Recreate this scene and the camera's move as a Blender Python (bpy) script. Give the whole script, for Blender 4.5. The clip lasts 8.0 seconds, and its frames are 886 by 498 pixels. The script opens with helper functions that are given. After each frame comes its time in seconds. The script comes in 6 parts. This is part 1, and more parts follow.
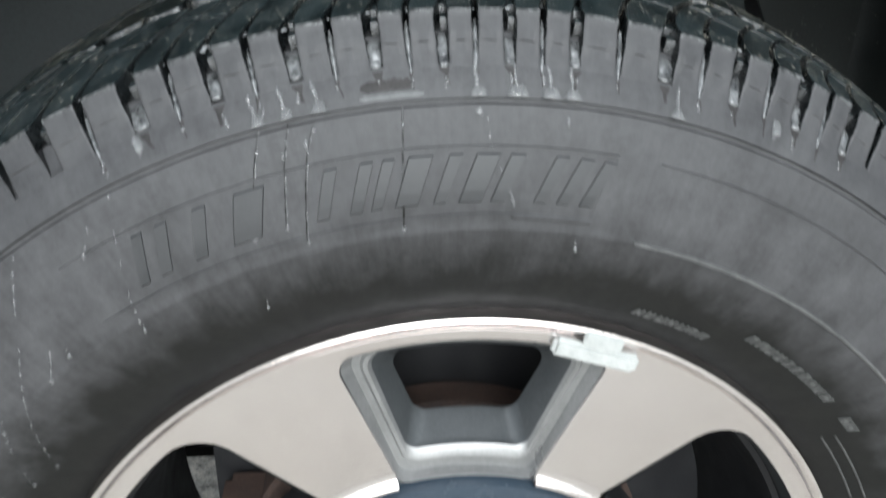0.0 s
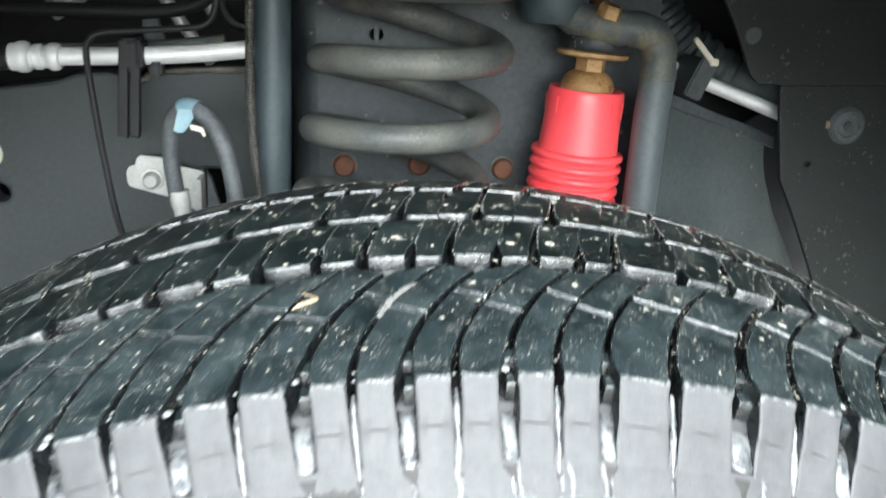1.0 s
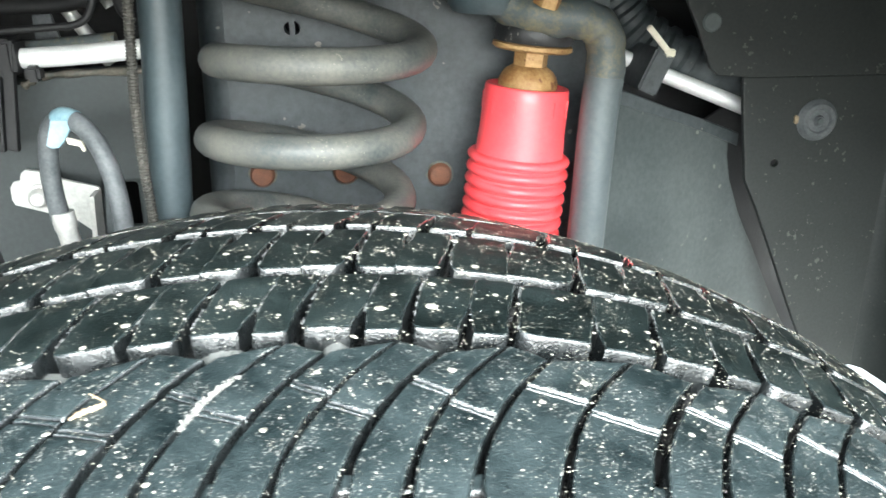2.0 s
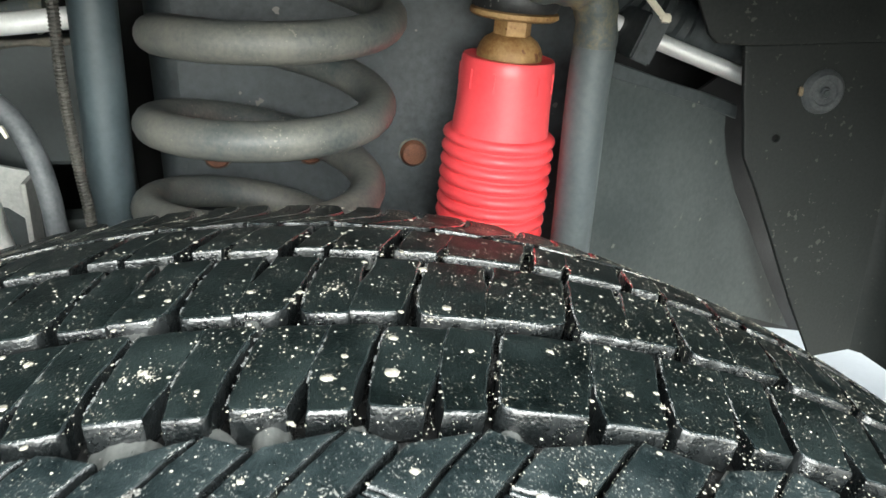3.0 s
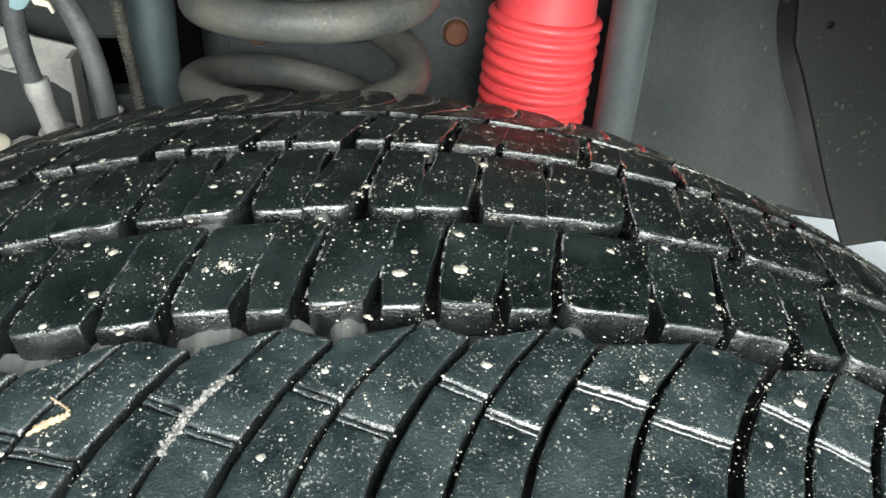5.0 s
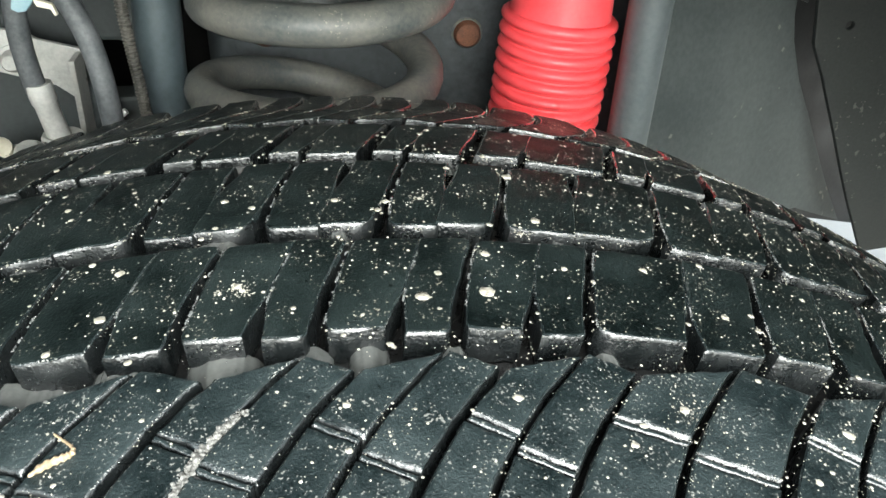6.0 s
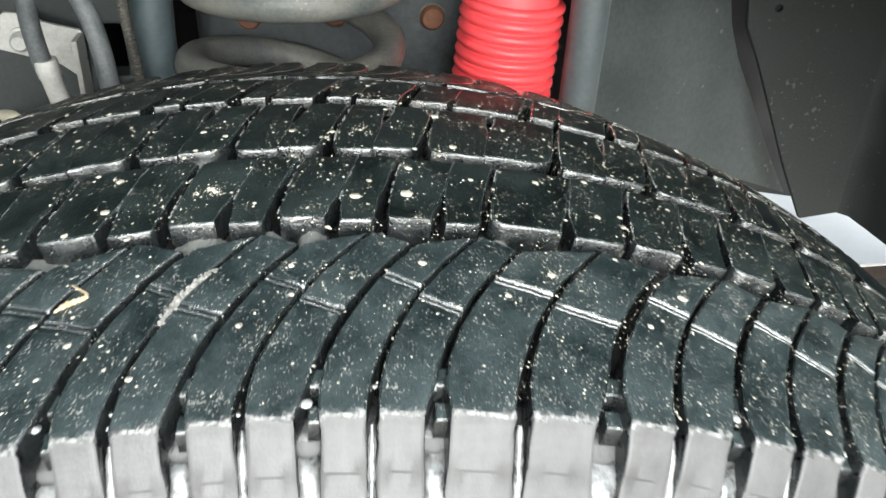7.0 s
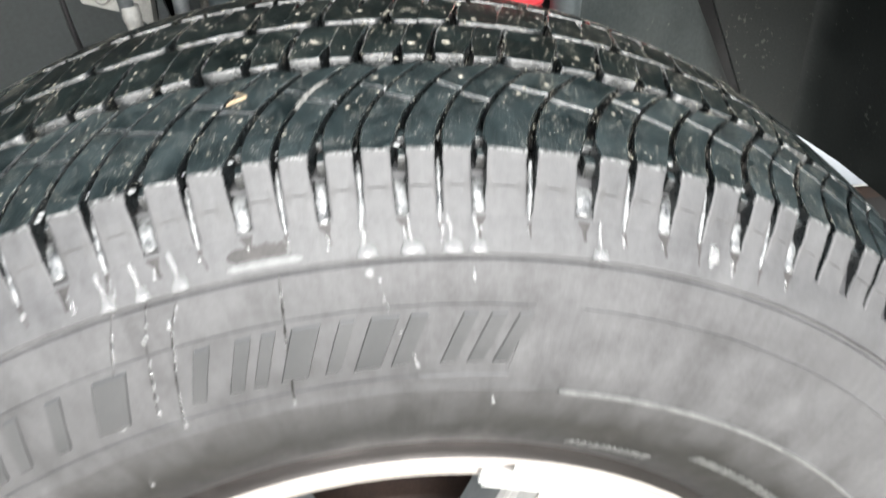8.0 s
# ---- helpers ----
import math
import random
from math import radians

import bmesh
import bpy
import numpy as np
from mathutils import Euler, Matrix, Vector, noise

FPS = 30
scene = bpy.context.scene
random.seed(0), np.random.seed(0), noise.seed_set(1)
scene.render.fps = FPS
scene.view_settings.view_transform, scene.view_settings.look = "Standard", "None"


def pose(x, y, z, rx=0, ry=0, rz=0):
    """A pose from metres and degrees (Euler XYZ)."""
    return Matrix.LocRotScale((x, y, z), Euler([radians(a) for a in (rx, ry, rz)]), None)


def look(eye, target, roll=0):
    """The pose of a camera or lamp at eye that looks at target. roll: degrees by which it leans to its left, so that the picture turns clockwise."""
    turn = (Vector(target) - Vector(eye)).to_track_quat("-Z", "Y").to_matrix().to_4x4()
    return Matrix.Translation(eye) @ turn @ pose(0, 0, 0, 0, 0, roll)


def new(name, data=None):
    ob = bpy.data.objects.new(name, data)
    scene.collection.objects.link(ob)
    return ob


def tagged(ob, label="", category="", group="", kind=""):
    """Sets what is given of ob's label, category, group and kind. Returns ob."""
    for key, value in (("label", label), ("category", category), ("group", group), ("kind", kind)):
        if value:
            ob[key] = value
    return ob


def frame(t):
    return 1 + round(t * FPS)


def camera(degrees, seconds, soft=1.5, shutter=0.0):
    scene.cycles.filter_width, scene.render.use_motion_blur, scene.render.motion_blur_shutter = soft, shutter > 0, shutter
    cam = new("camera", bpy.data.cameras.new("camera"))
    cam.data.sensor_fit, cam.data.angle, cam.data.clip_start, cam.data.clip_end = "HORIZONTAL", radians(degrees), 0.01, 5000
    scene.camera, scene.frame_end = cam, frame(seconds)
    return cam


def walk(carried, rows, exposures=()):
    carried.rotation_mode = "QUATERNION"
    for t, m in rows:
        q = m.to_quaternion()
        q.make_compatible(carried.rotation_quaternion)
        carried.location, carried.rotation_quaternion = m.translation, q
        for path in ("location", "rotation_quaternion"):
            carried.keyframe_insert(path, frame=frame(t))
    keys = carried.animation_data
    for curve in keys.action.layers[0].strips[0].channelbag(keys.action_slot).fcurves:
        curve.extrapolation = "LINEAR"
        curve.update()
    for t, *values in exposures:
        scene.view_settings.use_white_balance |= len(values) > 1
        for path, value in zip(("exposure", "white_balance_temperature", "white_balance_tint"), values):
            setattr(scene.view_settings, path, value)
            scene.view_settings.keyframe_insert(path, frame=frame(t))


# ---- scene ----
cam = camera(55.19, 8.0, shutter=0.32)
PATH = [
    (0, (-0.0503, -0.3747, 0.8639), (0.1334, 1.4159, -0.0079), 1.00),
    (0.5, (-0.0516, -0.3174, 0.8979), (0.1253, 1.5465, 0.1946), 0.71),
    (0.6, (-0.0499, -0.2998, 0.9035), (0.1307, 1.5720, 0.2224), 0.59),
    (1, (-0.0285, -0.2188, 0.9112), (0.1823, 1.6644, 0.2716), 0.58),
    (1.2, (-0.0180, -0.1930, 0.9190), (0.2050, 1.6940, 0.2940), 0.40),
    (1.5, (-0.0058, -0.1690, 0.9173), (0.2241, 1.7107, 0.2740), 0.19),
    (2, (0.0193, -0.1514, 0.9139), (0.2633, 1.7130, 0.2326), -0.24),
    (2.2, (0.0294, -0.1486, 0.9150), (0.2746, 1.7094, 0.2167), -0.38),
    (3.3, (0.0333, -0.0846, 0.9260), (0.3204, 1.6979, 0.0656), 0.17),
    (3.5, (0.0404, -0.0848, 0.9334), (0.3137, 1.6712, 0.0158), 0.29),
    (3.8, (0.0396, -0.0951, 0.9368), (0.2916, 1.6269, -0.0491), 0.30),
    (4, (0.0304, -0.0942, 0.9364), (0.2779, 1.6118, -0.0776), 0.42),
    (4.2, (0.0192, -0.0918, 0.9417), (0.2584, 1.6012, -0.0962), 0.43),
    (4.5, (0.0173, -0.0930, 0.9424), (0.2452, 1.5916, -0.1114), 0.72),
    (4.7, (0.0205, -0.0982, 0.9339), (0.2358, 1.5868, -0.1218), 0.60),
    (5.8, (0.0148, -0.0790, 0.9242), (0.2256, 1.6034, -0.1365), 0.54),
    (6, (0.0156, -0.0809, 0.9265), (0.2221, 1.6008, -0.1362), 0.46),
    (6.2, (0.0158, -0.0828, 0.9259), (0.2279, 1.5937, -0.1446), 0.73),
    (6.5, (0.0250, -0.1001, 0.9271), (0.2367, 1.5816, -0.1345), 0.53),
    (7, (0.0287, -0.1469, 0.9339), (0.2426, 1.5355, -0.1262), 0.28),
    (7.2, (0.0243, -0.1702, 0.9421), (0.2361, 1.5147, -0.1163), 0.06),
    (7.5, (0.0176, -0.1969, 0.9553), (0.2368, 1.4894, -0.0974), -0.46),
    (8, (-0.0073, -0.2869, 0.9311), (0.2217, 1.3990, -0.1204), -1.47),
]
walk(cam, [(t, look(eye, target, roll)) for t, eye, target, roll in PATH],
     exposures=[(0.0, 0.66, 5920, 5), (0.2, 1.06, 5940, 5), (0.5, 1.42, 5950, 5), (1.0, 2.25, 5920, 3), (1.5, 3.05, 5930, 2), (2.2, 3.15, 6060, 2), (3.3, 2.08, 6260, 2), (4.5, 1.98, 6280, 2),
                (6.5, 2.25, 6300, 2), (7.0, 2.22, 6300, 4), (7.2, 2.1, 6300, 5), (7.5, 2.1, 6340, 7), (8.0, 2.04, 6340, 8)])

# ---- light: an overcast day, the sky seen from under the wheel arch ----
world = bpy.data.worlds.new("sky")
scene.world = world
world.use_nodes = True
wn = world.node_tree.nodes
sky = wn.new("ShaderNodeTexSky")
sky.sky_type, sky.sun_disc = "NISHITA", False
sky.sun_elevation, sky.sun_rotation = radians(31), radians(176)
sky.air_density, sky.dust_density, sky.ozone_density = 1.0, 4.0, 1.0
wn["Background"].inputs["Strength"].default_value = 0.15
cloud = wn.new("ShaderNodeHueSaturation")          # cloud greys the sky
cloud.inputs["Saturation"].default_value = 0.25
world.node_tree.links.new(sky.outputs["Color"], cloud.inputs["Color"])
world.node_tree.links.new(cloud.outputs["Color"], wn["Background"].inputs["Color"])
sun = new("sun", bpy.data.lights.new("sun", "SUN"))
sun.data.energy, sun.data.angle, sun.data.color = 1.5, radians(60), (1.0, 0.985, 0.97)
sun.matrix_world = look((0.15, -2.25, 1.45), (0, 0, 0))

ZC = 0.40          # height of the axle
MID = 0.129        # middle of the tread, measured inwards from the rim's outer edge


# ---- materials ----
def material(name, dark, light, rough=(0.4, 0.6), scale=40.0, fine=300.0, metal=0.0, bump=0.15, grit=0.0, gritcol=(0.5, 0.48, 0.42),
             gritscale=220.0, spread=(0.35, 0.65), specular=0.5, coat=0.0, depth=0.002, coat_rough=0.06):
    m = bpy.data.materials.new(name)
    m.use_nodes = True
    n, l = m.node_tree.nodes, m.node_tree.links
    b = n["Principled BSDF"]
    co = n.new("ShaderNodeTexCoord")
    info = n.new("ShaderNodeObjectInfo")
    shift = n.new("ShaderNodeVectorMath")
    shift.operation = "MULTIPLY_ADD"
    shift.inputs[1].default_value = (1, 1, 1)
    l.new(co.outputs["Object"], shift.inputs[0])
    off = n.new("ShaderNodeCombineXYZ")
    l.new(info.outputs["Random"], off.inputs[0])
    l.new(off.outputs[0], shift.inputs[2])

    def noise_of(s, detail=4.0, rough_=0.6):
        t = n.new("ShaderNodeTexNoise")
        t.inputs["Scale"].default_value, t.inputs["Detail"].default_value, t.inputs["Roughness"].default_value = s, detail, rough_
        l.new(shift.outputs[0], t.inputs["Vector"])
        return t
    a, f = noise_of(scale), noise_of(fine, 3.0)
    mixn = n.new("ShaderNodeMix")
    mixn.data_type = "FLOAT"
    mixn.inputs[0].default_value = 0.35
    l.new(a.outputs["Fac"], mixn.inputs[2])
    l.new(f.outputs["Fac"], mixn.inputs[3])
    ramp = n.new("ShaderNodeValToRGB")
    e = ramp.color_ramp.elements
    e[0].position, e[1].position = spread
    e[0].color, e[1].color = (*dark, 1), (*light, 1)
    l.new(mixn.outputs[0], ramp.inputs[0])
    colour = ramp.outputs[0]
    if grit > 0:
        g = noise_of(gritscale, 2.0, 0.5)
        big = noise_of(gritscale * 0.12, 2.0)
        add = n.new("ShaderNodeMath")
        add.operation = "MULTIPLY_ADD"
        add.inputs[1].default_value = 0.5
        l.new(big.outputs["Fac"], add.inputs[0])
        l.new(g.outputs["Fac"], add.inputs[2])
        gr = n.new("ShaderNodeValToRGB")
        ge = gr.color_ramp.elements
        ge[0].position, ge[1].position = 1.09 - grit, 1.13 - grit
        ge[0].color, ge[1].color = (0, 0, 0, 1), (1, 1, 1, 1)
        l.new(add.outputs[0], gr.inputs[0])
        mx = n.new("ShaderNodeMix")
        mx.data_type = "RGBA"
        l.new(gr.outputs[0], mx.inputs[0])
        l.new(colour, mx.inputs[6])
        mx.inputs[7].default_value = (*gritcol, 1)
        colour = mx.outputs[2]
    l.new(colour, b.inputs["Base Color"])
    r = n.new("ShaderNodeMapRange")
    r.inputs["To Min"].default_value, r.inputs["To Max"].default_value = rough
    r.inputs["From Min"].default_value, r.inputs["From Max"].default_value = 0.3, 0.7
    l.new(a.outputs["Fac"], r.inputs[0])
    l.new(r.outputs[0], b.inputs["Roughness"])
    b.inputs["Metallic"].default_value = metal
    b.inputs["Specular IOR Level"].default_value = specular
    b.inputs["Coat Weight"].default_value = coat
    b.inputs["Coat Roughness"].default_value = coat_rough
    if bump:
        bp = n.new("ShaderNodeBump")
        bp.inputs["Strength"].default_value, bp.inputs["Distance"].default_value = bump, depth
        l.new(mixn.outputs[0], bp.inputs["Height"])
        l.new(bp.outputs[0], b.inputs["Normal"])
        l.new(bp.outputs[0], b.inputs["Coat Normal"])
    return m


M = {
    "tread": material("wet_tread_rubber", (0.0010, 0.0021, 0.0021), (0.0120, 0.0182, 0.0180), (0.30, 0.60), 38, 1300, coat=0.04, coat_rough=0.2, bump=0.8, grit=0.140,
                      gritcol=(0.17, 0.16, 0.13), gritscale=1300, depth=0.0010, specular=0.26),
    # outer rows: more grit, plus their extra sky light in the base colour
    "lit_outer_tread": material("lit_gritty_shoulder_rubber", (0.0030, 0.0056, 0.0062), (0.0220, 0.0312, 0.0328), (0.28, 0.55), 60, 1500, coat=0.08, coat_rough=0.2, bump=0.9, grit=0.185,
                            gritcol=(0.15, 0.15, 0.14), gritscale=1500, depth=0.0010, specular=0.34),
    # lighter, glossier tread copy that paints highlights on block edges
    "edge_glint": material("bright_edge_rubber", (0.006, 0.009, 0.0095), (0.020, 0.026, 0.027), (0.08, 0.26), 60, 1500, coat=1.0, coat_rough=0.05, bump=0.9, grit=0.19,
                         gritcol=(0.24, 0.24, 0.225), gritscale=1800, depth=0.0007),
    "floor_rubber": material("groove_rubber", (0.004, 0.004, 0.004), (0.012, 0.012, 0.012), (0.12, 0.5), 140, 500, bump=0.4, depth=0.001),
    "wall_rubber": material("dark_wall_rubber", (0.0030, 0.0038, 0.0040), (0.0100, 0.0115, 0.0120), (0.12, 0.40), 110, 1200, bump=0.8, depth=0.0009, coat=0.5, coat_rough=0.1),
    "letter": material("smooth_moulded_rubber", (0.024, 0.025, 0.026), (0.034, 0.034, 0.035), (0.35, 0.5), 30, 500, bump=0.05, depth=0.0005),
    "polished": material("machined_aluminium", (0.86, 0.80, 0.785), (0.95, 0.90, 0.885), (0.05, 0.16), 9, 500, metal=1.0, bump=0.16, depth=0.0012),
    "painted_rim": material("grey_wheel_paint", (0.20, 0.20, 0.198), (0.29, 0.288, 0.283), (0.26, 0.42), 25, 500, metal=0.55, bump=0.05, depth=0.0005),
    # dark grey of the window edges; in the pocket wells it paints shade
    "dark_shade_paint": material("dark_wheel_paint_and_shade", (0.036, 0.039, 0.041), (0.060, 0.064, 0.066), (0.3, 0.5), 25, 500, metal=0.3, bump=0.08, depth=0.0005),
    "cap": material("dark_blue_cap", (0.020, 0.031, 0.044), (0.032, 0.045, 0.060), (0.2, 0.3), 20, 400, bump=0.02),
    "weight": material("zinc_weight", (0.40, 0.41, 0.40), (0.55, 0.56, 0.54), (0.4, 0.55), 120, 600, metal=0.35, bump=0.1, depth=0.0005),
    "steel_blue": material("blue_grey_painted_steel", (0.028, 0.040, 0.046), (0.062, 0.082, 0.090), (0.4, 0.62), 18, 260, bump=0.12, grit=0.06,
                           gritcol=(0.22, 0.21, 0.19), gritscale=120),
    "bar_paint": material("grey_bar_paint", (0.055, 0.068, 0.074), (0.100, 0.116, 0.120), (0.4, 0.6), 14, 260, bump=0.12, grit=0.05, gritcol=(0.22, 0.21, 0.19), gritscale=160),
    "plate": material("dirty_tower_steel", (0.012, 0.0175, 0.0200), (0.062, 0.072, 0.076), (0.45, 0.7), 12, 200, bump=0.15, grit=0.10,
                      gritcol=(0.17, 0.16, 0.145), gritscale=90),
    "spring": material("dusty_spring_paint", (0.036, 0.045, 0.048), (0.136, 0.131, 0.114), (0.45, 0.62), 30, 420, bump=0.35, grit=0.115, spread=(0.34, 0.66),
                       gritcol=(0.19, 0.178, 0.15), gritscale=620, depth=0.001),
    "plastic": material("grey_liner_plastic", (0.028, 0.036, 0.037), (0.066, 0.077, 0.077), (0.5, 0.7), 14, 260, bump=0.12, grit=0.125,
                        gritcol=(0.135, 0.14, 0.125), gritscale=95),
    "black_plastic": material("black_liner_plastic", (0.0080, 0.0100, 0.0097), (0.0200, 0.0230, 0.0220), (0.5, 0.72), 16, 420, bump=0.5, specular=0.36, grit=0.140,
                              gritcol=(0.062, 0.061, 0.056), gritscale=230, depth=0.001),
    "black": material("dark_rubber", (0.008, 0.008, 0.009), (0.018, 0.018, 0.019), (0.45, 0.65), 40, 400, bump=0.1, specular=0.3),
    "dusty_lip": material("brown_dusty_lip", (0.045, 0.044, 0.038), (0.150, 0.130, 0.100), (0.6, 0.8), 60, 500, bump=0.3, depth=0.001),
    "conduit": material("dusty_brown_conduit", (0.018, 0.018, 0.016), (0.072, 0.067, 0.057), (0.5, 0.7), 60, 500, bump=0.1),
    "hose": material("weathered_rubber_hose", (0.040, 0.046, 0.050), (0.115, 0.122, 0.128), (0.5, 0.7), 60, 500, bump=0.2, depth=0.001),
    "red": material("red_plastic_boot", (0.86, 0.066, 0.080), (0.94, 0.098, 0.112), (0.30, 0.44), 25, 350, bump=0.08, depth=0.0005, specular=0.5),
    "rust": material("rusty_steel", (0.075, 0.028, 0.016), (0.19, 0.080, 0.042), (0.65, 0.85), 150, 900, bump=0.5, depth=0.001),
    "ochre": material("yellow_rust_plating", (0.20, 0.09, 0.025), (0.46, 0.30, 0.13), (0.5, 0.7), 90, 500, metal=0.15, grit=0.16, gritcol=(0.15, 0.06, 0.025), gritscale=160, bump=0.4, depth=0.001),
    "zinc": material("galvanised_steel", (0.30, 0.305, 0.29), (0.50, 0.50, 0.475), (0.38, 0.58), 40, 400, metal=0.25, grit=0.10, gritcol=(0.22, 0.20, 0.17), gritscale=150, bump=0.12, depth=0.001),
    "alu": material("aluminium_tube", (0.70, 0.70, 0.69), (0.84, 0.84, 0.83), (0.38, 0.55), 50, 500, metal=0.2, bump=0.06, depth=0.0005),
    "tape": material("pale_blue_tape", (0.16, 0.27, 0.32), (0.27, 0.39, 0.43), (0.45, 0.6), 60, 500, bump=0.15, depth=0.001),
    "cream": material("cream_plastic", (0.60, 0.55, 0.42), (0.74, 0.70, 0.58), (0.4, 0.55), 60, 500, bump=0.05),
    "white": material("white_painted_board", (0.84, 0.84, 0.83), (0.92, 0.92, 0.91), (0.4, 0.6), 9, 220, bump=0.1),
    "brown": material("brown_rusted_edge", (0.020, 0.012, 0.009), (0.060, 0.036, 0.027), (0.7, 0.9), 60, 500, bump=0.4),
    "body": material("silver_body_paint", (0.40, 0.40, 0.41), (0.45, 0.45, 0.46), (0.2, 0.3), 5, 300, metal=0.3, bump=0.0),
    "ground": material("gravel_ground", (0.17, 0.16, 0.14), (0.70, 0.655, 0.575), (0.8, 0.95), 60, 260, bump=0.8, depth=0.01),
    "grit": material("pale_grit", (0.16, 0.148, 0.12), (0.48, 0.455, 0.39), (0.2, 0.5), 500, 1100, bump=0.1, depth=0.0005),
    "mud": material("pale_mud", (0.06, 0.06, 0.055), (0.19, 0.185, 0.175), (0.15, 0.6), 300, 900, bump=0.6, depth=0.001),
    "silt": material("silty_water", (0.065, 0.068, 0.066), (0.115, 0.118, 0.112), (0.10, 0.22), 90, 500, bump=0.15, depth=0.001),
    "wing": material("dark_wing_panel", (0.012, 0.0165, 0.0172), (0.029, 0.036, 0.037), (0.5, 0.7), 9, 260, bump=0.12, grit=0.08, gritcol=(0.13, 0.125, 0.11), gritscale=80),
    "stained": material("rust_stained_bar", (0.062, 0.074, 0.076), (0.185, 0.155, 0.082), (0.45, 0.65), 46, 400, bump=0.2, spread=(0.47, 0.70)),
    "fine_grit": material("wet_pale_grit", (0.17, 0.158, 0.125), (0.54, 0.515, 0.44), (0.06, 0.35), 1400, 2200, bump=0.0),
    "haze": material("pale_fleck_tone", (0.058, 0.060, 0.060), (0.140, 0.143, 0.141), (0.12, 0.4), 260, 900, bump=0.35, depth=0.0008, coat=0.6),
    "pale_lip": material("pale_lip_rubber", (0.012, 0.013, 0.013), (0.125, 0.127, 0.125), (0.30, 0.60), 420, 1100, bump=0.5, depth=0.0008, coat=0.12, spread=(0.44, 0.60), specular=0.35),
    # pale tones put the sky's reflection into the water's colour
    "gap_water": material("whitened_water_over_silt", (0.020, 0.021, 0.021), (0.150, 0.152, 0.152), (0.03, 0.12), 110, 420, bump=0.6, depth=0.0016, coat=1.0, coat_rough=0.03, spread=(0.40, 0.60)),
    "dried": material("dried_dust", (0.070, 0.071, 0.071), (0.125, 0.127, 0.126), (0.5, 0.7), 260, 900, bump=0.2, depth=0.0005),
    "damp": material("damp_grey_stain", (0.016, 0.0148, 0.0142), (0.036, 0.0335, 0.0325), (0.45, 0.62), 160, 700, bump=0.15, depth=0.0005, specular=0.22),
    "scuff": material("scuffed_black_rubber", (0.010, 0.010, 0.011), (0.024, 0.024, 0.025), (0.4, 0.6), 60, 500, bump=0.4, grit=0.12, gritcol=(0.20, 0.19, 0.17), gritscale=420),
    "code": material("pale_moulded_rubber", (0.055, 0.056, 0.055), (0.125, 0.125, 0.12), (0.4, 0.6), 160, 700, bump=0.2, depth=0.0006),
    "film": material("pale_glint_film", (0.13, 0.135, 0.135), (0.36, 0.365, 0.365), (0.05, 0.2), 120, 700, bump=0.3, depth=0.001),
    "tan": material("tan_flake", (0.14, 0.10, 0.06), (0.40, 0.31, 0.20), (0.5, 0.7), 300, 900, bump=0.3, depth=0.001),
}


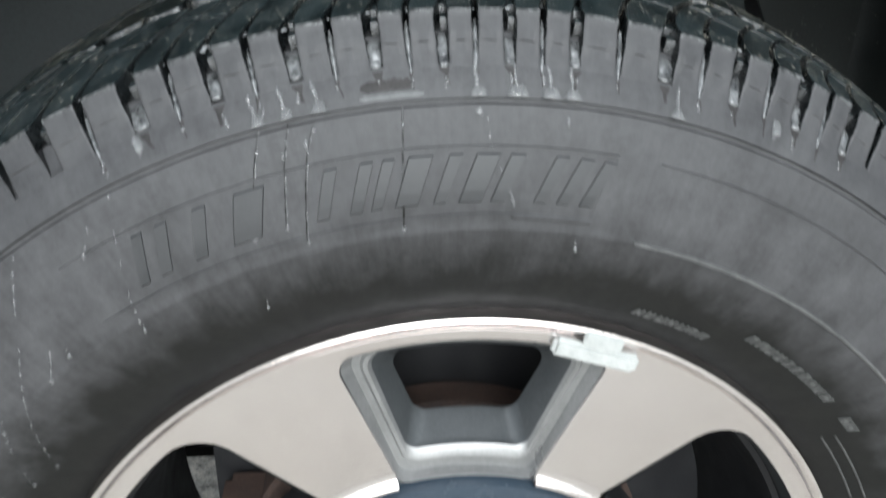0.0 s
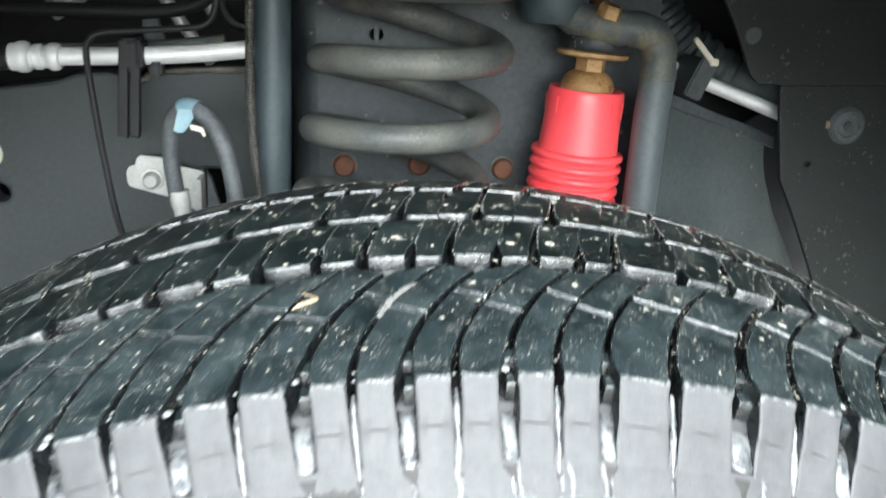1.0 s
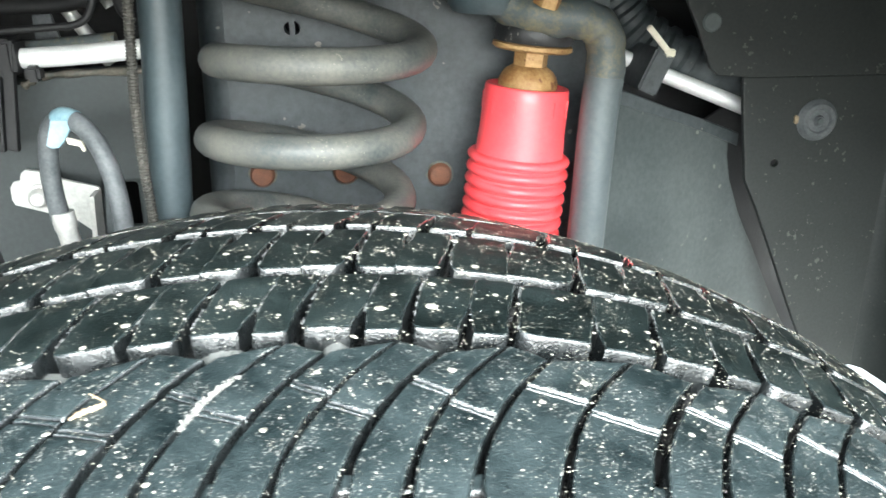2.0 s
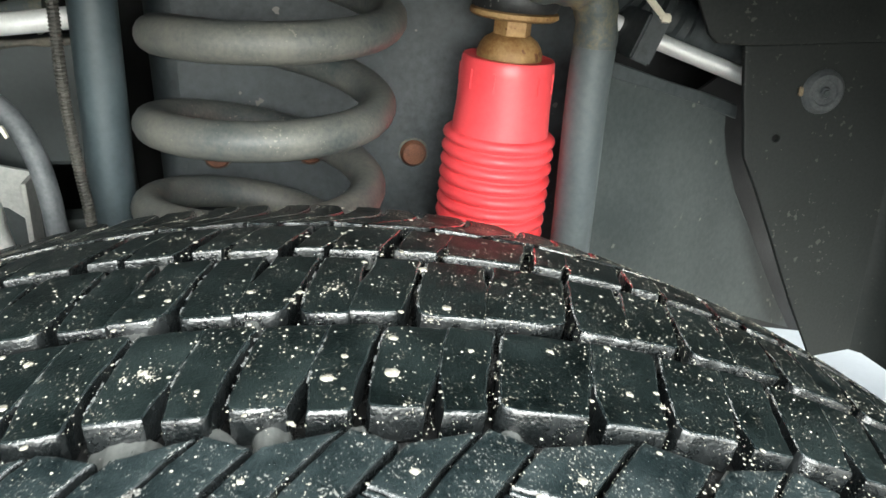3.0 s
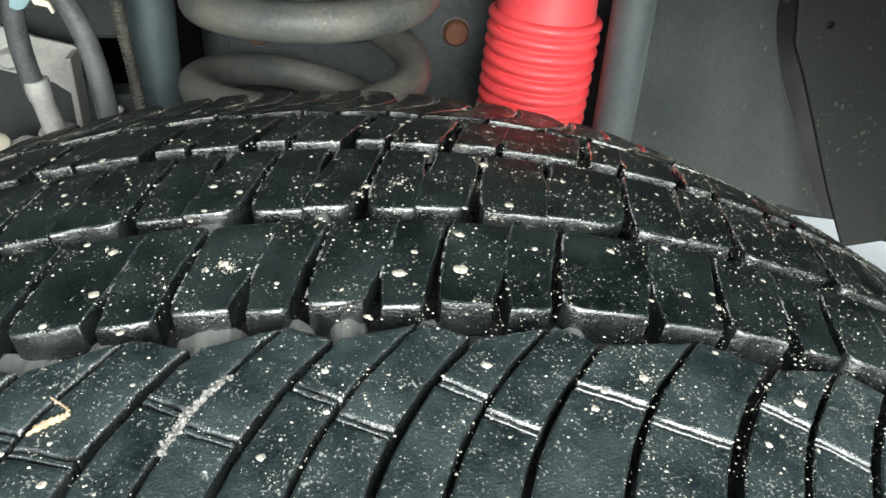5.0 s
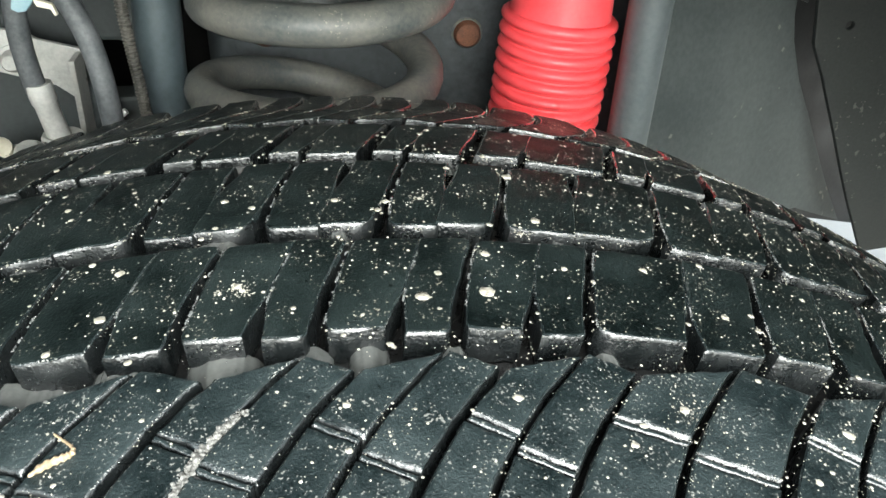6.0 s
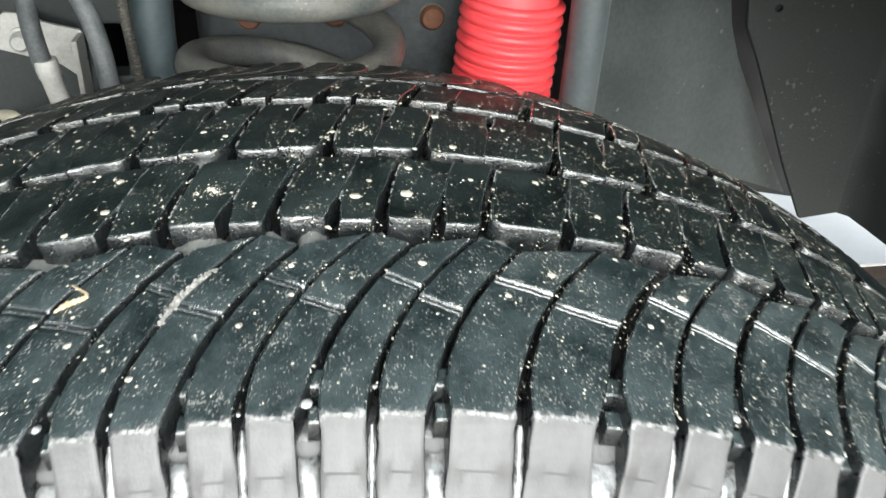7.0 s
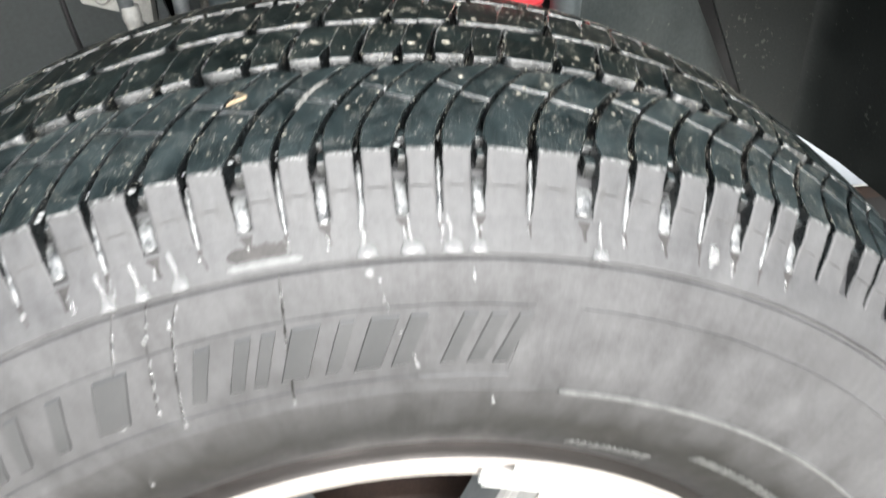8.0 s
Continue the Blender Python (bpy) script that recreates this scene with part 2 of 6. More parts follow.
def sidewall_material():
    """Rubber with dust that rain has streaked towards the rim; the ring next to the rim is darker."""
    m = bpy.data.materials.new("dusty_sidewall_rubber")
    m.use_nodes = True
    n, l = m.node_tree.nodes, m.node_tree.links
    b = n["Principled BSDF"]
    co = n.new("ShaderNodeTexCoord")
    sep = n.new("ShaderNodeSeparateXYZ")
    l.new(co.outputs["Object"], sep.inputs[0])

    def calc(op, *vals):
        k = n.new("ShaderNodeMath")
        k.operation = op
        for i, v in enumerate(vals):
            if isinstance(v, (int, float)):
                k.inputs[i].default_value = v
            else:
                l.new(v, k.inputs[i])
        return k.outputs[0]
    z = calc("SUBTRACT", sep.outputs["Z"], ZC)
    x = sep.outputs["X"]
    radius = calc("SQRT", calc("ADD", calc("MULTIPLY", x, x), calc("MULTIPLY", z, z)))
    turn = calc("ARCTAN2", x, z)

    def noise_of(sr, st, detail, rough_, shift=0.0):
        v = n.new("ShaderNodeCombineXYZ")
        l.new(calc("MULTIPLY", radius, sr), v.inputs[0])
        l.new(calc("MULTIPLY", turn, st), v.inputs[1])
        v.inputs[2].default_value = shift
        t = n.new("ShaderNodeTexNoise")
        t.inputs["Scale"].default_value, t.inputs["Detail"].default_value, t.inputs["Roughness"].default_value = 1.0, detail, rough_
        l.new(v.outputs[0], t.inputs["Vector"])
        return t.outputs["Fac"]
    cloudy = noise_of(45, 15, 5.0, 0.62)            # smudges
    runs = noise_of(14, 62, 3.0, 0.6, 3.0)         # streaks towards the rim
    rings = noise_of(900, 3, 2.0, 0.5, 7.0)         # fine moulding lines
    grain = noise_of(1400, 480, 2.0, 0.6, 11.0)
    blots = noise_of(230, 88, 4.0, 0.7, 5.0)        # small dusty spots
    dust = calc("ADD", calc("MULTIPLY", calc("SUBTRACT", blots, 0.5), 0.28), calc("ADD", calc("MULTIPLY_ADD", cloudy, 0.50, 0.09), calc("ADD", calc("MULTIPLY", runs, 0.20), calc("MULTIPLY", calc("ADD", rings, grain), 0.06))))
    band = n.new("ShaderNodeMapRange")              # a darker ring beside the rim
    band.interpolation_type = "SMOOTHSTEP"
    l.new(calc("ADD", radius, calc("MULTIPLY", calc("SUBTRACT", cloudy, 0.5), 0.005)), band.inputs[0])
    band.inputs["From Min"].default_value, band.inputs["From Max"].default_value = 0.256, 0.318
    band.inputs["To Min"].default_value, band.inputs["To Max"].default_value = -0.40, 0.03
    ramp_ = n.new("ShaderNodeValToRGB")
    e = ramp_.color_ramp.elements
    e[0].position, e[1].position = 0.20, 0.84
    e[0].color, e[1].color = (0.0070, 0.0072, 0.0066, 1), (0.0862, 0.0858, 0.0862, 1)
    mid_ = ramp_.color_ramp.elements.new(0.52)
    mid_.color = (0.0474, 0.0468, 0.0480, 1)
    l.new(calc("ADD", dust, band.outputs[0]), ramp_.inputs[0])
    l.new(ramp_.outputs[0], b.inputs["Base Color"])
    b.inputs["Specular IOR Level"].default_value = 0.32
    rg = n.new("ShaderNodeMapRange")
    rg.inputs["From Min"].default_value, rg.inputs["From Max"].default_value = 0.3, 0.7
    rg.inputs["To Min"].default_value, rg.inputs["To Max"].default_value = 0.40, 0.62
    l.new(cloudy, rg.inputs[0])
    l.new(rg.outputs[0], b.inputs["Roughness"])
    bp = n.new("ShaderNodeBump")
    bp.inputs["Strength"].default_value, bp.inputs["Distance"].default_value = 0.22, 0.0006
    l.new(calc("ADD", calc("MULTIPLY", rings, 0.5), calc("ADD", grain, calc("MULTIPLY", cloudy, 0.8))), bp.inputs["Height"])
    l.new(bp.outputs[0], b.inputs["Normal"])
    return m


M["side"] = sidewall_material()


def water_material(name="water", clear=0.90):
    m = bpy.data.materials.new(name)
    m.use_nodes = True
    b = m.node_tree.nodes["Principled BSDF"]
    b.inputs["Base Color"].default_value = (0.92, 0.93, 0.93, 1)
    b.inputs["Roughness"].default_value = 0.03
    b.inputs["IOR"].default_value = 1.33
    b.inputs["Transmission Weight"].default_value = clear
    return m


# clear below 1 mixes in white for the sky light that drops refract
M["water"] = water_material("water", 0.90)
M["bead_water"] = water_material("bead_water", 0.90)
M["clear_water"] = water_material("clear_water", 1.0)


# ---- mesh helpers ----
def mesh_of(name, verts, faces, mat, smooth=False):
    me = bpy.data.meshes.new(name)
    me.from_pydata(verts, [], faces)
    me.materials.append(M[mat])
    if smooth:
        me.polygons.foreach_set("use_smooth", [True] * len(me.polygons))
    me.update()
    return me


def fix(bm):
    bmesh.ops.remove_doubles(bm, verts=bm.verts, dist=1e-6)
    bmesh.ops.recalc_face_normals(bm, faces=bm.faces)
    return bm


def part(name, bm, mat, parent=None, label="", smooth=False):
    fix(bm)
    me = bpy.data.meshes.new(name)
    bm.to_mesh(me)
    bm.free()
    me.materials.append(M[mat])
    if smooth:
        me.polygons.foreach_set("use_smooth", [True] * len(me.polygons))
        me.set_sharp_from_angle(angle=radians(40))
    ob = new(name, me)
    if parent:
        ob.parent = parent
        ob.matrix_parent_inverse = parent.matrix_world.inverted()
    return tagged(ob, label=label)


def base(name, label, category, at=(0, 0, 0), group="", kind=""):
    ob = new(name)
    ob.location = at
    ob.empty_display_size = 0.05
    bpy.context.view_layer.update()
    return tagged(ob, label, category, group, kind)


def lathe(profile, steps=96, start=0.0, stop=360.0, axis="y"):
    """Turns (radius, along) pairs about the wheel's axle (y) or about z."""
    bm = bmesh.new()
    full = abs(stop - start - 360) < 1e-6
    rings = []
    for k in range(steps + (0 if full else 1)):
        a = radians(start + (stop - start) * k / steps)
        rings.append([bm.verts.new((r * math.sin(a), y, ZC + r * math.cos(a)) if axis == "y" else (r * math.cos(a), r * math.sin(a), y))
                      for r, y in profile])
    for k in range(steps):
        a, b = rings[k], rings[(k + 1) % len(rings)]
        for j in range(len(profile) - 1):
            bm.faces.new((a[j], a[j + 1], b[j + 1], b[j]))
    return bm


def smooth_line(points, per=8):
    pts = [Vector(p) for p in points]
    ext = [pts[0] * 2 - pts[1], *pts, pts[-1] * 2 - pts[-2]]
    out = []
    for k in range(1, len(ext) - 2):
        p0, p1, p2, p3 = ext[k - 1:k + 3]
        for j in range(per):
            t = j / per
            out.append(0.5 * ((2 * p1) + (p2 - p0) * t + (2 * p0 - 5 * p1 + 4 * p2 - p3) * t * t + (3 * p1 - p0 - 3 * p2 + p3) * t ** 3))
    out.append(pts[-1])
    return out


def even_line(points, step):
    """A smooth line through the points, cut into equal steps."""
    line, out = smooth_line(points, 24), []
    left = 0.0
    for a, b in zip(line, line[1:]):
        d = (b - a).length
        while left <= d:
            out.append(a.lerp(b, left / d))
            left += step
        left -= d
    return out


def sweep(line, radius, sides=14, caps=True):
    """A round bar along a line; radius is a number or a function of (k, count)."""
    bm = bmesh.new()
    rings, up = [], None
    n = len(line)
    for k, p in enumerate(line):
        d = (line[min(k + 1, n - 1)] - line[max(k - 1, 0)]).normalized()
        if up is None:
            up = d.orthogonal().normalized()
        up = (up - d * up.dot(d)).normalized()
        side = d.cross(up)
        r = radius(k, n) if callable(radius) else radius
        rings.append([bm.verts.new(p + r * (math.cos(a) * up + math.sin(a) * side)) for a in (2 * math.pi * j / sides for j in range(sides))])
    for a, b in zip(rings, rings[1:]):
        for j in range(sides):
            bm.faces.new((a[j], a[(j + 1) % sides], b[(j + 1) % sides], b[j]))
    if caps:
        bm.faces.new(rings[0][::-1])
        bm.faces.new(rings[-1])
    return bm


def turned(profile, at, axis=(0, 0, 1), steps=40):
    """A turned body: (radius, height) pairs about an axis through a point."""
    bm = lathe(profile, steps, axis="z")
    q = Vector((0, 0, 1)).rotation_difference(Vector(axis).normalized())
    bmesh.ops.transform(bm, matrix=Matrix.Translation(at) @ q.to_matrix().to_4x4(), verts=bm.verts)
    return bm


def slab(outline, y, thick, holes=(), bevel=0.0, skew=None):
    """An upright plate in x and z with its front at y; holes are outlines too. skew(x, z) shifts y."""
    bm = bmesh.new()
    edges = []
    for loop in (outline, *holes):
        vs = [bm.verts.new((x, y, z)) for x, z in loop]
        edges += [bm.edges.new((vs[k], vs[(k + 1) % len(vs)])) for k in range(len(vs))]
    bmesh.ops.triangle_fill(bm, edges=edges, use_beauty=True, use_dissolve=False)
    faces = list(bm.faces)
    grown = bmesh.ops.extrude_face_region(bm, geom=faces)
    moved = [g for g in grown["geom"] if isinstance(g, bmesh.types.BMVert)]
    bmesh.ops.translate(bm, verts=moved, vec=(0, thick, 0))
    if skew:
        for v in bm.verts:
            v.co.y += skew(v.co.x, v.co.z)
    if bevel:
        bmesh.ops.recalc_face_normals(bm, faces=bm.faces)
        sharp = [e for e in bm.edges if len(e.link_faces) == 2 and e.calc_face_angle(0) > 0.9 and min(v.co.y for v in e.verts) < y + thick * 0.4]
        bmesh.ops.bevel(bm, geom=sharp, offset=bevel, segments=2, affect="EDGES", profile=0.6)
    return bm


def ring_points(cx, cz, r, n=14):
    return [(cx + r * math.cos(2 * math.pi * k / n), cz + r * math.sin(2 * math.pi * k / n)) for k in range(n)]


def box(x0, x1, y0, y1, z0, z1, bevel=0.001):
    bm = bmesh.new()
    bmesh.ops.create_cube(bm, size=1)
    bmesh.ops.transform(bm, matrix=Matrix.Translation(((x0 + x1) / 2, (y0 + y1) / 2, (z0 + z1) / 2)) @ Matrix.Diagonal((x1 - x0, y1 - y0, z1 - z0, 1)), verts=bm.verts)
    if bevel:
        bmesh.ops.bevel(bm, geom=bm.edges[:], offset=bevel, segments=2, affect="EDGES")
    return bm


# ---- the setting ----
def ground():
    bm = bmesh.new()
    n, half = 60, 0.9
    grid = [[bm.verts.new((-half + 2 * half * i / n, -half + 0.5 + 2 * half * j / n, 0)) for i in range(n + 1)] for j in range(n + 1)]
    for row in grid:
        for v in row:
            v.co.z = 0.006 * noise.noise(v.co * 28) + 0.006 * noise.noise(v.co * 9)
    for j in range(n):
        for i in range(n):
            bm.faces.new((grid[j][i], grid[j][i + 1], grid[j + 1][i + 1], grid[j + 1][i]))
    corners = [grid[0][0], grid[0][n], grid[n][n], grid[n][0]]
    sides = [grid[0], [r[n] for r in grid], grid[n][::-1], [r[0] for r in grid][::-1]]
    far = [bm.verts.new((sx * 150, sy * 150, 0)) for sx, sy in ((-1, -1), (1, -1), (1, 1), (-1, 1))]
    for k, row in enumerate(sides):
        a, b = far[k], far[(k + 1) % 4]
        bm.faces.new((a, b, *row[::-1]))
    ob = part("ground", bm, "ground", smooth=True)
    tagged(ob, "pale gravel ground under the vehicle", "ground", kind="structure")


ground()


def arch_radius(a):
    """The unseen lip of the arch: close over the tyre's top, a little wider towards its feet, sized by the light it
    lets in.
    """
    k = min(1.0, max(0.0, (abs(a) - 24) / 42))
    return 0.552 + (0.022 if a > 0 else 0.035) * k * k * (3 - 2 * k)


def arch_liner():
    """The unseen barrel of the wheel arch over the tyre, closing the place above against sky light."""
    def barrel(a0, a1, depth):
        bm = bmesh.new()
        prev = None
        for a in np.linspace(a0, a1, int((a1 - a0) / 4) + 1):
            q, R = radians(float(a)), arch_radius(float(a))
            prof = [(R, 0.0), (R, 0.030), (R + 0.02, 0.036), (0.70, 0.05), (0.70, depth), (0.715, depth), (0.715, 0.0), (R + 0.012, 0.0)]
            row = [bm.verts.new((r * math.sin(q), y, ZC + r * math.cos(q))) for r, y in prof]
            if prev:
                for k in range(len(row)):
                    m = (k + 1) % len(row)
                    bm.faces.new((prev[k], prev[m], row[m], row[k]))
            prev = row
        return bm
    ob = part("wall_arch", barrel(-112, 72, 0.76), "black_plastic")
    tagged(ob, "unseen black wheel arch lining that blocks sky over the tyre", "wheel arch", kind="structure")
    ob = part("wall_arch_rear", barrel(72, 92, 0.43), "black_plastic")
    tagged(ob, "unseen black wheel arch lining that blocks light behind the tyre", "wheel arch", kind="structure")


arch_liner()


def fender():
    arch = [((arch_radius(a) + 0.003) * math.sin(radians(a)), ZC + (arch_radius(a) + 0.003) * math.cos(radians(a))) for a in range(-96, 97, 4)]
    # unseen; blocks sky round the arch, cut low to let light reach the board
    outline = [(-1.5, 0.36), (-1.5, 1.15), (0.70, 1.15), (0.76, 0.62), (1.5, 0.60), (1.5, 0.36), *arch[::-1]]
    ob = part("wall_fender", slab(outline, -0.015, 0.015), "body")
    tagged(ob, "unseen silver outer fender round the wheel arch, cut to shape the light", "fender", kind="structure")
    # unseen; blocks the sky above the bay, ends short of the board
    hood = box(-1.5, 0.56, -0.012, 1.6, 1.15, 1.17, 0)
    tagged(part("wall_hood", hood, "body"), "unseen silver bonnet that blocks sky over the engine bay", "bonnet", kind="structure")
    # dark board added to cover daylight behind the pipe
    bay = box(0.22, 0.50, 0.60, 0.62, 0.585, 1.10, 0)
    tagged(part("wall_bay", bay, "black"), "added dark board filling the dark behind the pipe", "wall", kind="structure")
    # unseen board added to keep ground light off the suspension
    tray = box(-1.4, 0.44, 0.34, 0.758, 0.285, 0.298, 0)
    tagged(part("wall_undertray", tray, "black"), "unseen black board added to block light from below the suspension", "undertray", kind="structure")
    # dark wall added to close the bay and block light from behind
    back = box(-1.4, 0.43, 0.76, 0.78, 0.30, 1.15, 0)
    tagged(part("wall_back", back, "black"), "added dark wall closing the engine bay against light from behind", "wall", kind="structure")


fender()


def tower():
    """The dark steel plate behind the spring with its small slot."""
    outline = [(-0.0590, 0.42), (0.225, 0.42), (0.225, 1.03), (-0.0505, 1.03)]
    slot = [(-0.0068 + 0.0048 * math.cos(a), 0.8572 + 0.0048 * math.sin(a)) for a in (radians(100 + 16 * k) for k in range(11))]
    slot_b = [(-0.0048 + 0.0048 * math.cos(a), 0.8572 + 0.0048 * math.sin(a)) for a in (radians(-80 + 16 * k) for k in range(11))]
    ob = part("wall_tower", slab(outline, 0.472, 0.02, [slot, slot_b]), "plate")
    tagged(ob, "dark blue-grey steel spring tower stained with dirt", "tower", kind="structure")
    bm = bmesh.new()
    plan = [(-0.0585, 0.4716), (-0.0630, 0.4722), (-0.0680, 0.4742), (-0.0725, 0.4785), (-0.0765, 0.4860), (-0.0800, 0.4980), (-0.0825, 0.5150), (-0.0845, 0.5400)]
    rows = [[bm.verts.new((x + (0.0085 if z > 1 else 0.0), y, z)) for z in (0.42, 1.03)] for x, y in plan]
    for a, b in zip(rows, rows[1:]):
        bm.faces.new((a[0], a[1], b[1], b[0]))
    bmesh.ops.recalc_face_normals(bm, faces=bm.faces)
    bmesh.ops.solidify(bm, geom=bm.faces[:], thickness=0.003)
    ob = part("wall_tower_flange", bm, "plate", smooth=True)
    tagged(ob, "folded edge of the steel spring tower", "tower", kind="structure")


tower()


def left_wall():
    hole = [(-0.146, 0.715), (-0.122, 0.715), (-0.122, 0.752), (-0.146, 0.753)]
    outline = [(-0.66, 0.30), (-0.09, 0.30), (-0.09, 0.8325), (-0.130, 0.8325), (-0.160, 0.8315), (-0.176, 0.830), (-0.183, 0.8265), (-0.190, 0.8235), (-0.199, 0.826), (-0.212, 0.830), (-0.236, 0.8285), (-0.252, 0.823), (-0.292, 0.819), (-0.34, 0.800), (-0.40, 0.790), (-0.66, 0.78)]
    ob = part("wall_inner", slab(outline, 0.462, 0.02, [hole, ring_points(-0.304, 0.736, 0.0075)], 0.003), "wing")
    tagged(ob, "dark grey inner wing panel with bolt holes", "panel", kind="structure")


left_wall()


def right_wall():
    lean = lambda x, z: 0.5 * (x - 0.342) + 0.03 * (z - 0.77)
    outline = [(0.205, 0.56), (0.30, 0.596), (0.3800, 0.584), (0.4425, 0.5510), (0.415, 0.592), (0.402, 0.613), (0.384, 0.643), (0.366, 0.674), (0.349, 0.702), (0.335, 0.733), (0.330, 0.752), (0.329, 0.768), (0.24, 0.802), (0.205, 0.815)]
    ob = part("wall_side", slab(outline, 0.480, 0.006, (), 0.0015, lean), "plastic")
    tagged(ob, "dusty grey plastic splash panel behind the tyre", "panel", kind="structure")
    # black sheet added to give the shadow band between panel and liner
    behind = [(0.29, 0.60), (0.4177, 0.541), (0.510, 0.502), (0.53, 0.52), (0.53, 0.70), (0.47, 0.80), (0.42, 0.812), (0.29, 0.76)]
    ob = part("wall_backing", slab(behind, 0.520, 0.004, (), 0, lambda x, z: lean(x, z)), "black")
    tagged(ob, "black sheet added for the shadow gap behind the splash panel", "panel", kind="structure")
    edge = [(0.215, 0.8185), (0.236, 0.8105), (0.262, 0.8000), (0.300, 0.7862), (0.336, 0.7715), (0.336, 0.7610), (0.300, 0.7770), (0.262, 0.7915), (0.236, 0.8005), (0.215, 0.8085)]
    ob = part("trim", slab(edge, 0.474, 0.006, (), 0.001, lean), "plate")
    tagged(ob, "rough lip along the top of the splash panel", "trim", kind="structure")


right_wall()


def black_panel():
    outline = [(0.3215, 0.819), (0.3255, 0.786), (0.3300, 0.757), (0.3325, 0.740), (0.3455, 0.715), (0.3555, 0.693), (0.3665, 0.669), (0.3775, 0.644), (0.3895, 0.618), (0.414, 0.569), (0.449, 0.573), (0.449, 0.819)]
    ob = part("wall_liner", slab(outline, 0.445, 0.004, [ring_points(0.355, 0.753, 0.0028, 10)], 0.0012), "black_plastic")
    tagged(ob, "black textured wheel arch liner with a small hole", "liner", kind="structure")
    top = [(0.245, 0.95), (0.262, 0.891), (0.2715, 0.874), (0.2810, 0.855), (0.2890, 0.837), (0.2930, 0.8275), (0.2995, 0.8215), (0.323, 0.8195), (0.46, 0.8195), (0.46, 0.95)]
    ob = part("wall_liner_top", slab(top, 0.441, 0.004, (), 0.0012), "black_plastic")
    tagged(ob, "upper black wheel arch liner overlapping the lower one", "liner", kind="structure")
    bm = bmesh.new()
    plan = [(0.446, 0.4462), (0.456, 0.441), (0.464, 0.425), (0.472, 0.39), (0.484, 0.33), (0.500, 0.25), (0.520, 0.15), (0.540, 0.05), (0.550, 0.0)]
    low = [0.573, 0.571, 0.567, 0.564, 0.555, 0.54, 0.52, 0.48, 0.45]
    rows = []
    for (x, y), z in zip(plan, low):
        rows.append([bm.verts.new((x, y, h)) for h in (z, 0.70, 0.95)])
    for a, b in zip(rows, rows[1:]):
        for j in range(2):
            bm.faces.new((a[j], b[j], b[j + 1], a[j + 1]))
    bmesh.ops.recalc_face_normals(bm, faces=bm.faces)
    bmesh.ops.solidify(bm, geom=bm.faces[:], thickness=-0.004)
    ob = part("wall_liner_side", bm, "black_plastic", smooth=True)
    tagged(ob, "curved black wheel arch liner wrapping round the tyre", "liner", kind="structure")


black_panel()


# ---- the wheel ----
def top_radius(y):
    d = abs(y - MID)
    worn = 0.0056 * min(1.0, max(0.0, (y - MID - 0.028) / 0.075)) ** 1.4      # the inner half is worn lower
    return -worn + float(np.interp(d, [0, 0.03, 0.06, 0.082, 0.109, 0.1275], [0.4145, 0.4135, 0.4108, 0.4072, 0.402, 0.3978]))


def skin(w):
    """Place on the tread's outer skin at w: metres inwards from the shoulder edge, below zero down the shoulder's side. Gives y, radius and the inward way."""
    far = w > MID
    if far:
        w = 2 * MID - w
    if w >= 0.0015:
        y, r, dy, dr = w, top_radius(w), 0.0, -1.0
    elif w >= -0.0015:
        q = (w + 0.0015) / 0.003
        y, r, dy, dr = 0.0009 + 0.0003 * min(1.0, 2 * q) + 0.0006 * max(0.0, 2 * q - 1), 0.3955 + 0.0014 * min(1.0, 2 * q) + 0.0008 * max(0.0, 2 * q - 1), 0.55, -0.83
    else:
        k = (-w - 0.0015) / 0.0245
        y, r, dy, dr = 0.0009 - float(np.interp(k, [0, 0.46, 0.505, 1], [0, 0.00626, 0.0059, 0.0125])), 0.3955 - 0.0215 * k, 0.9, -0.42
    if far:
        y, dy = 2 * MID - y, -dy
        r -= 0.0056 * min(1.0, max(0.0, (y - MID - 0.028) / 0.075)) ** 1.4
    return y, r, dy, dr


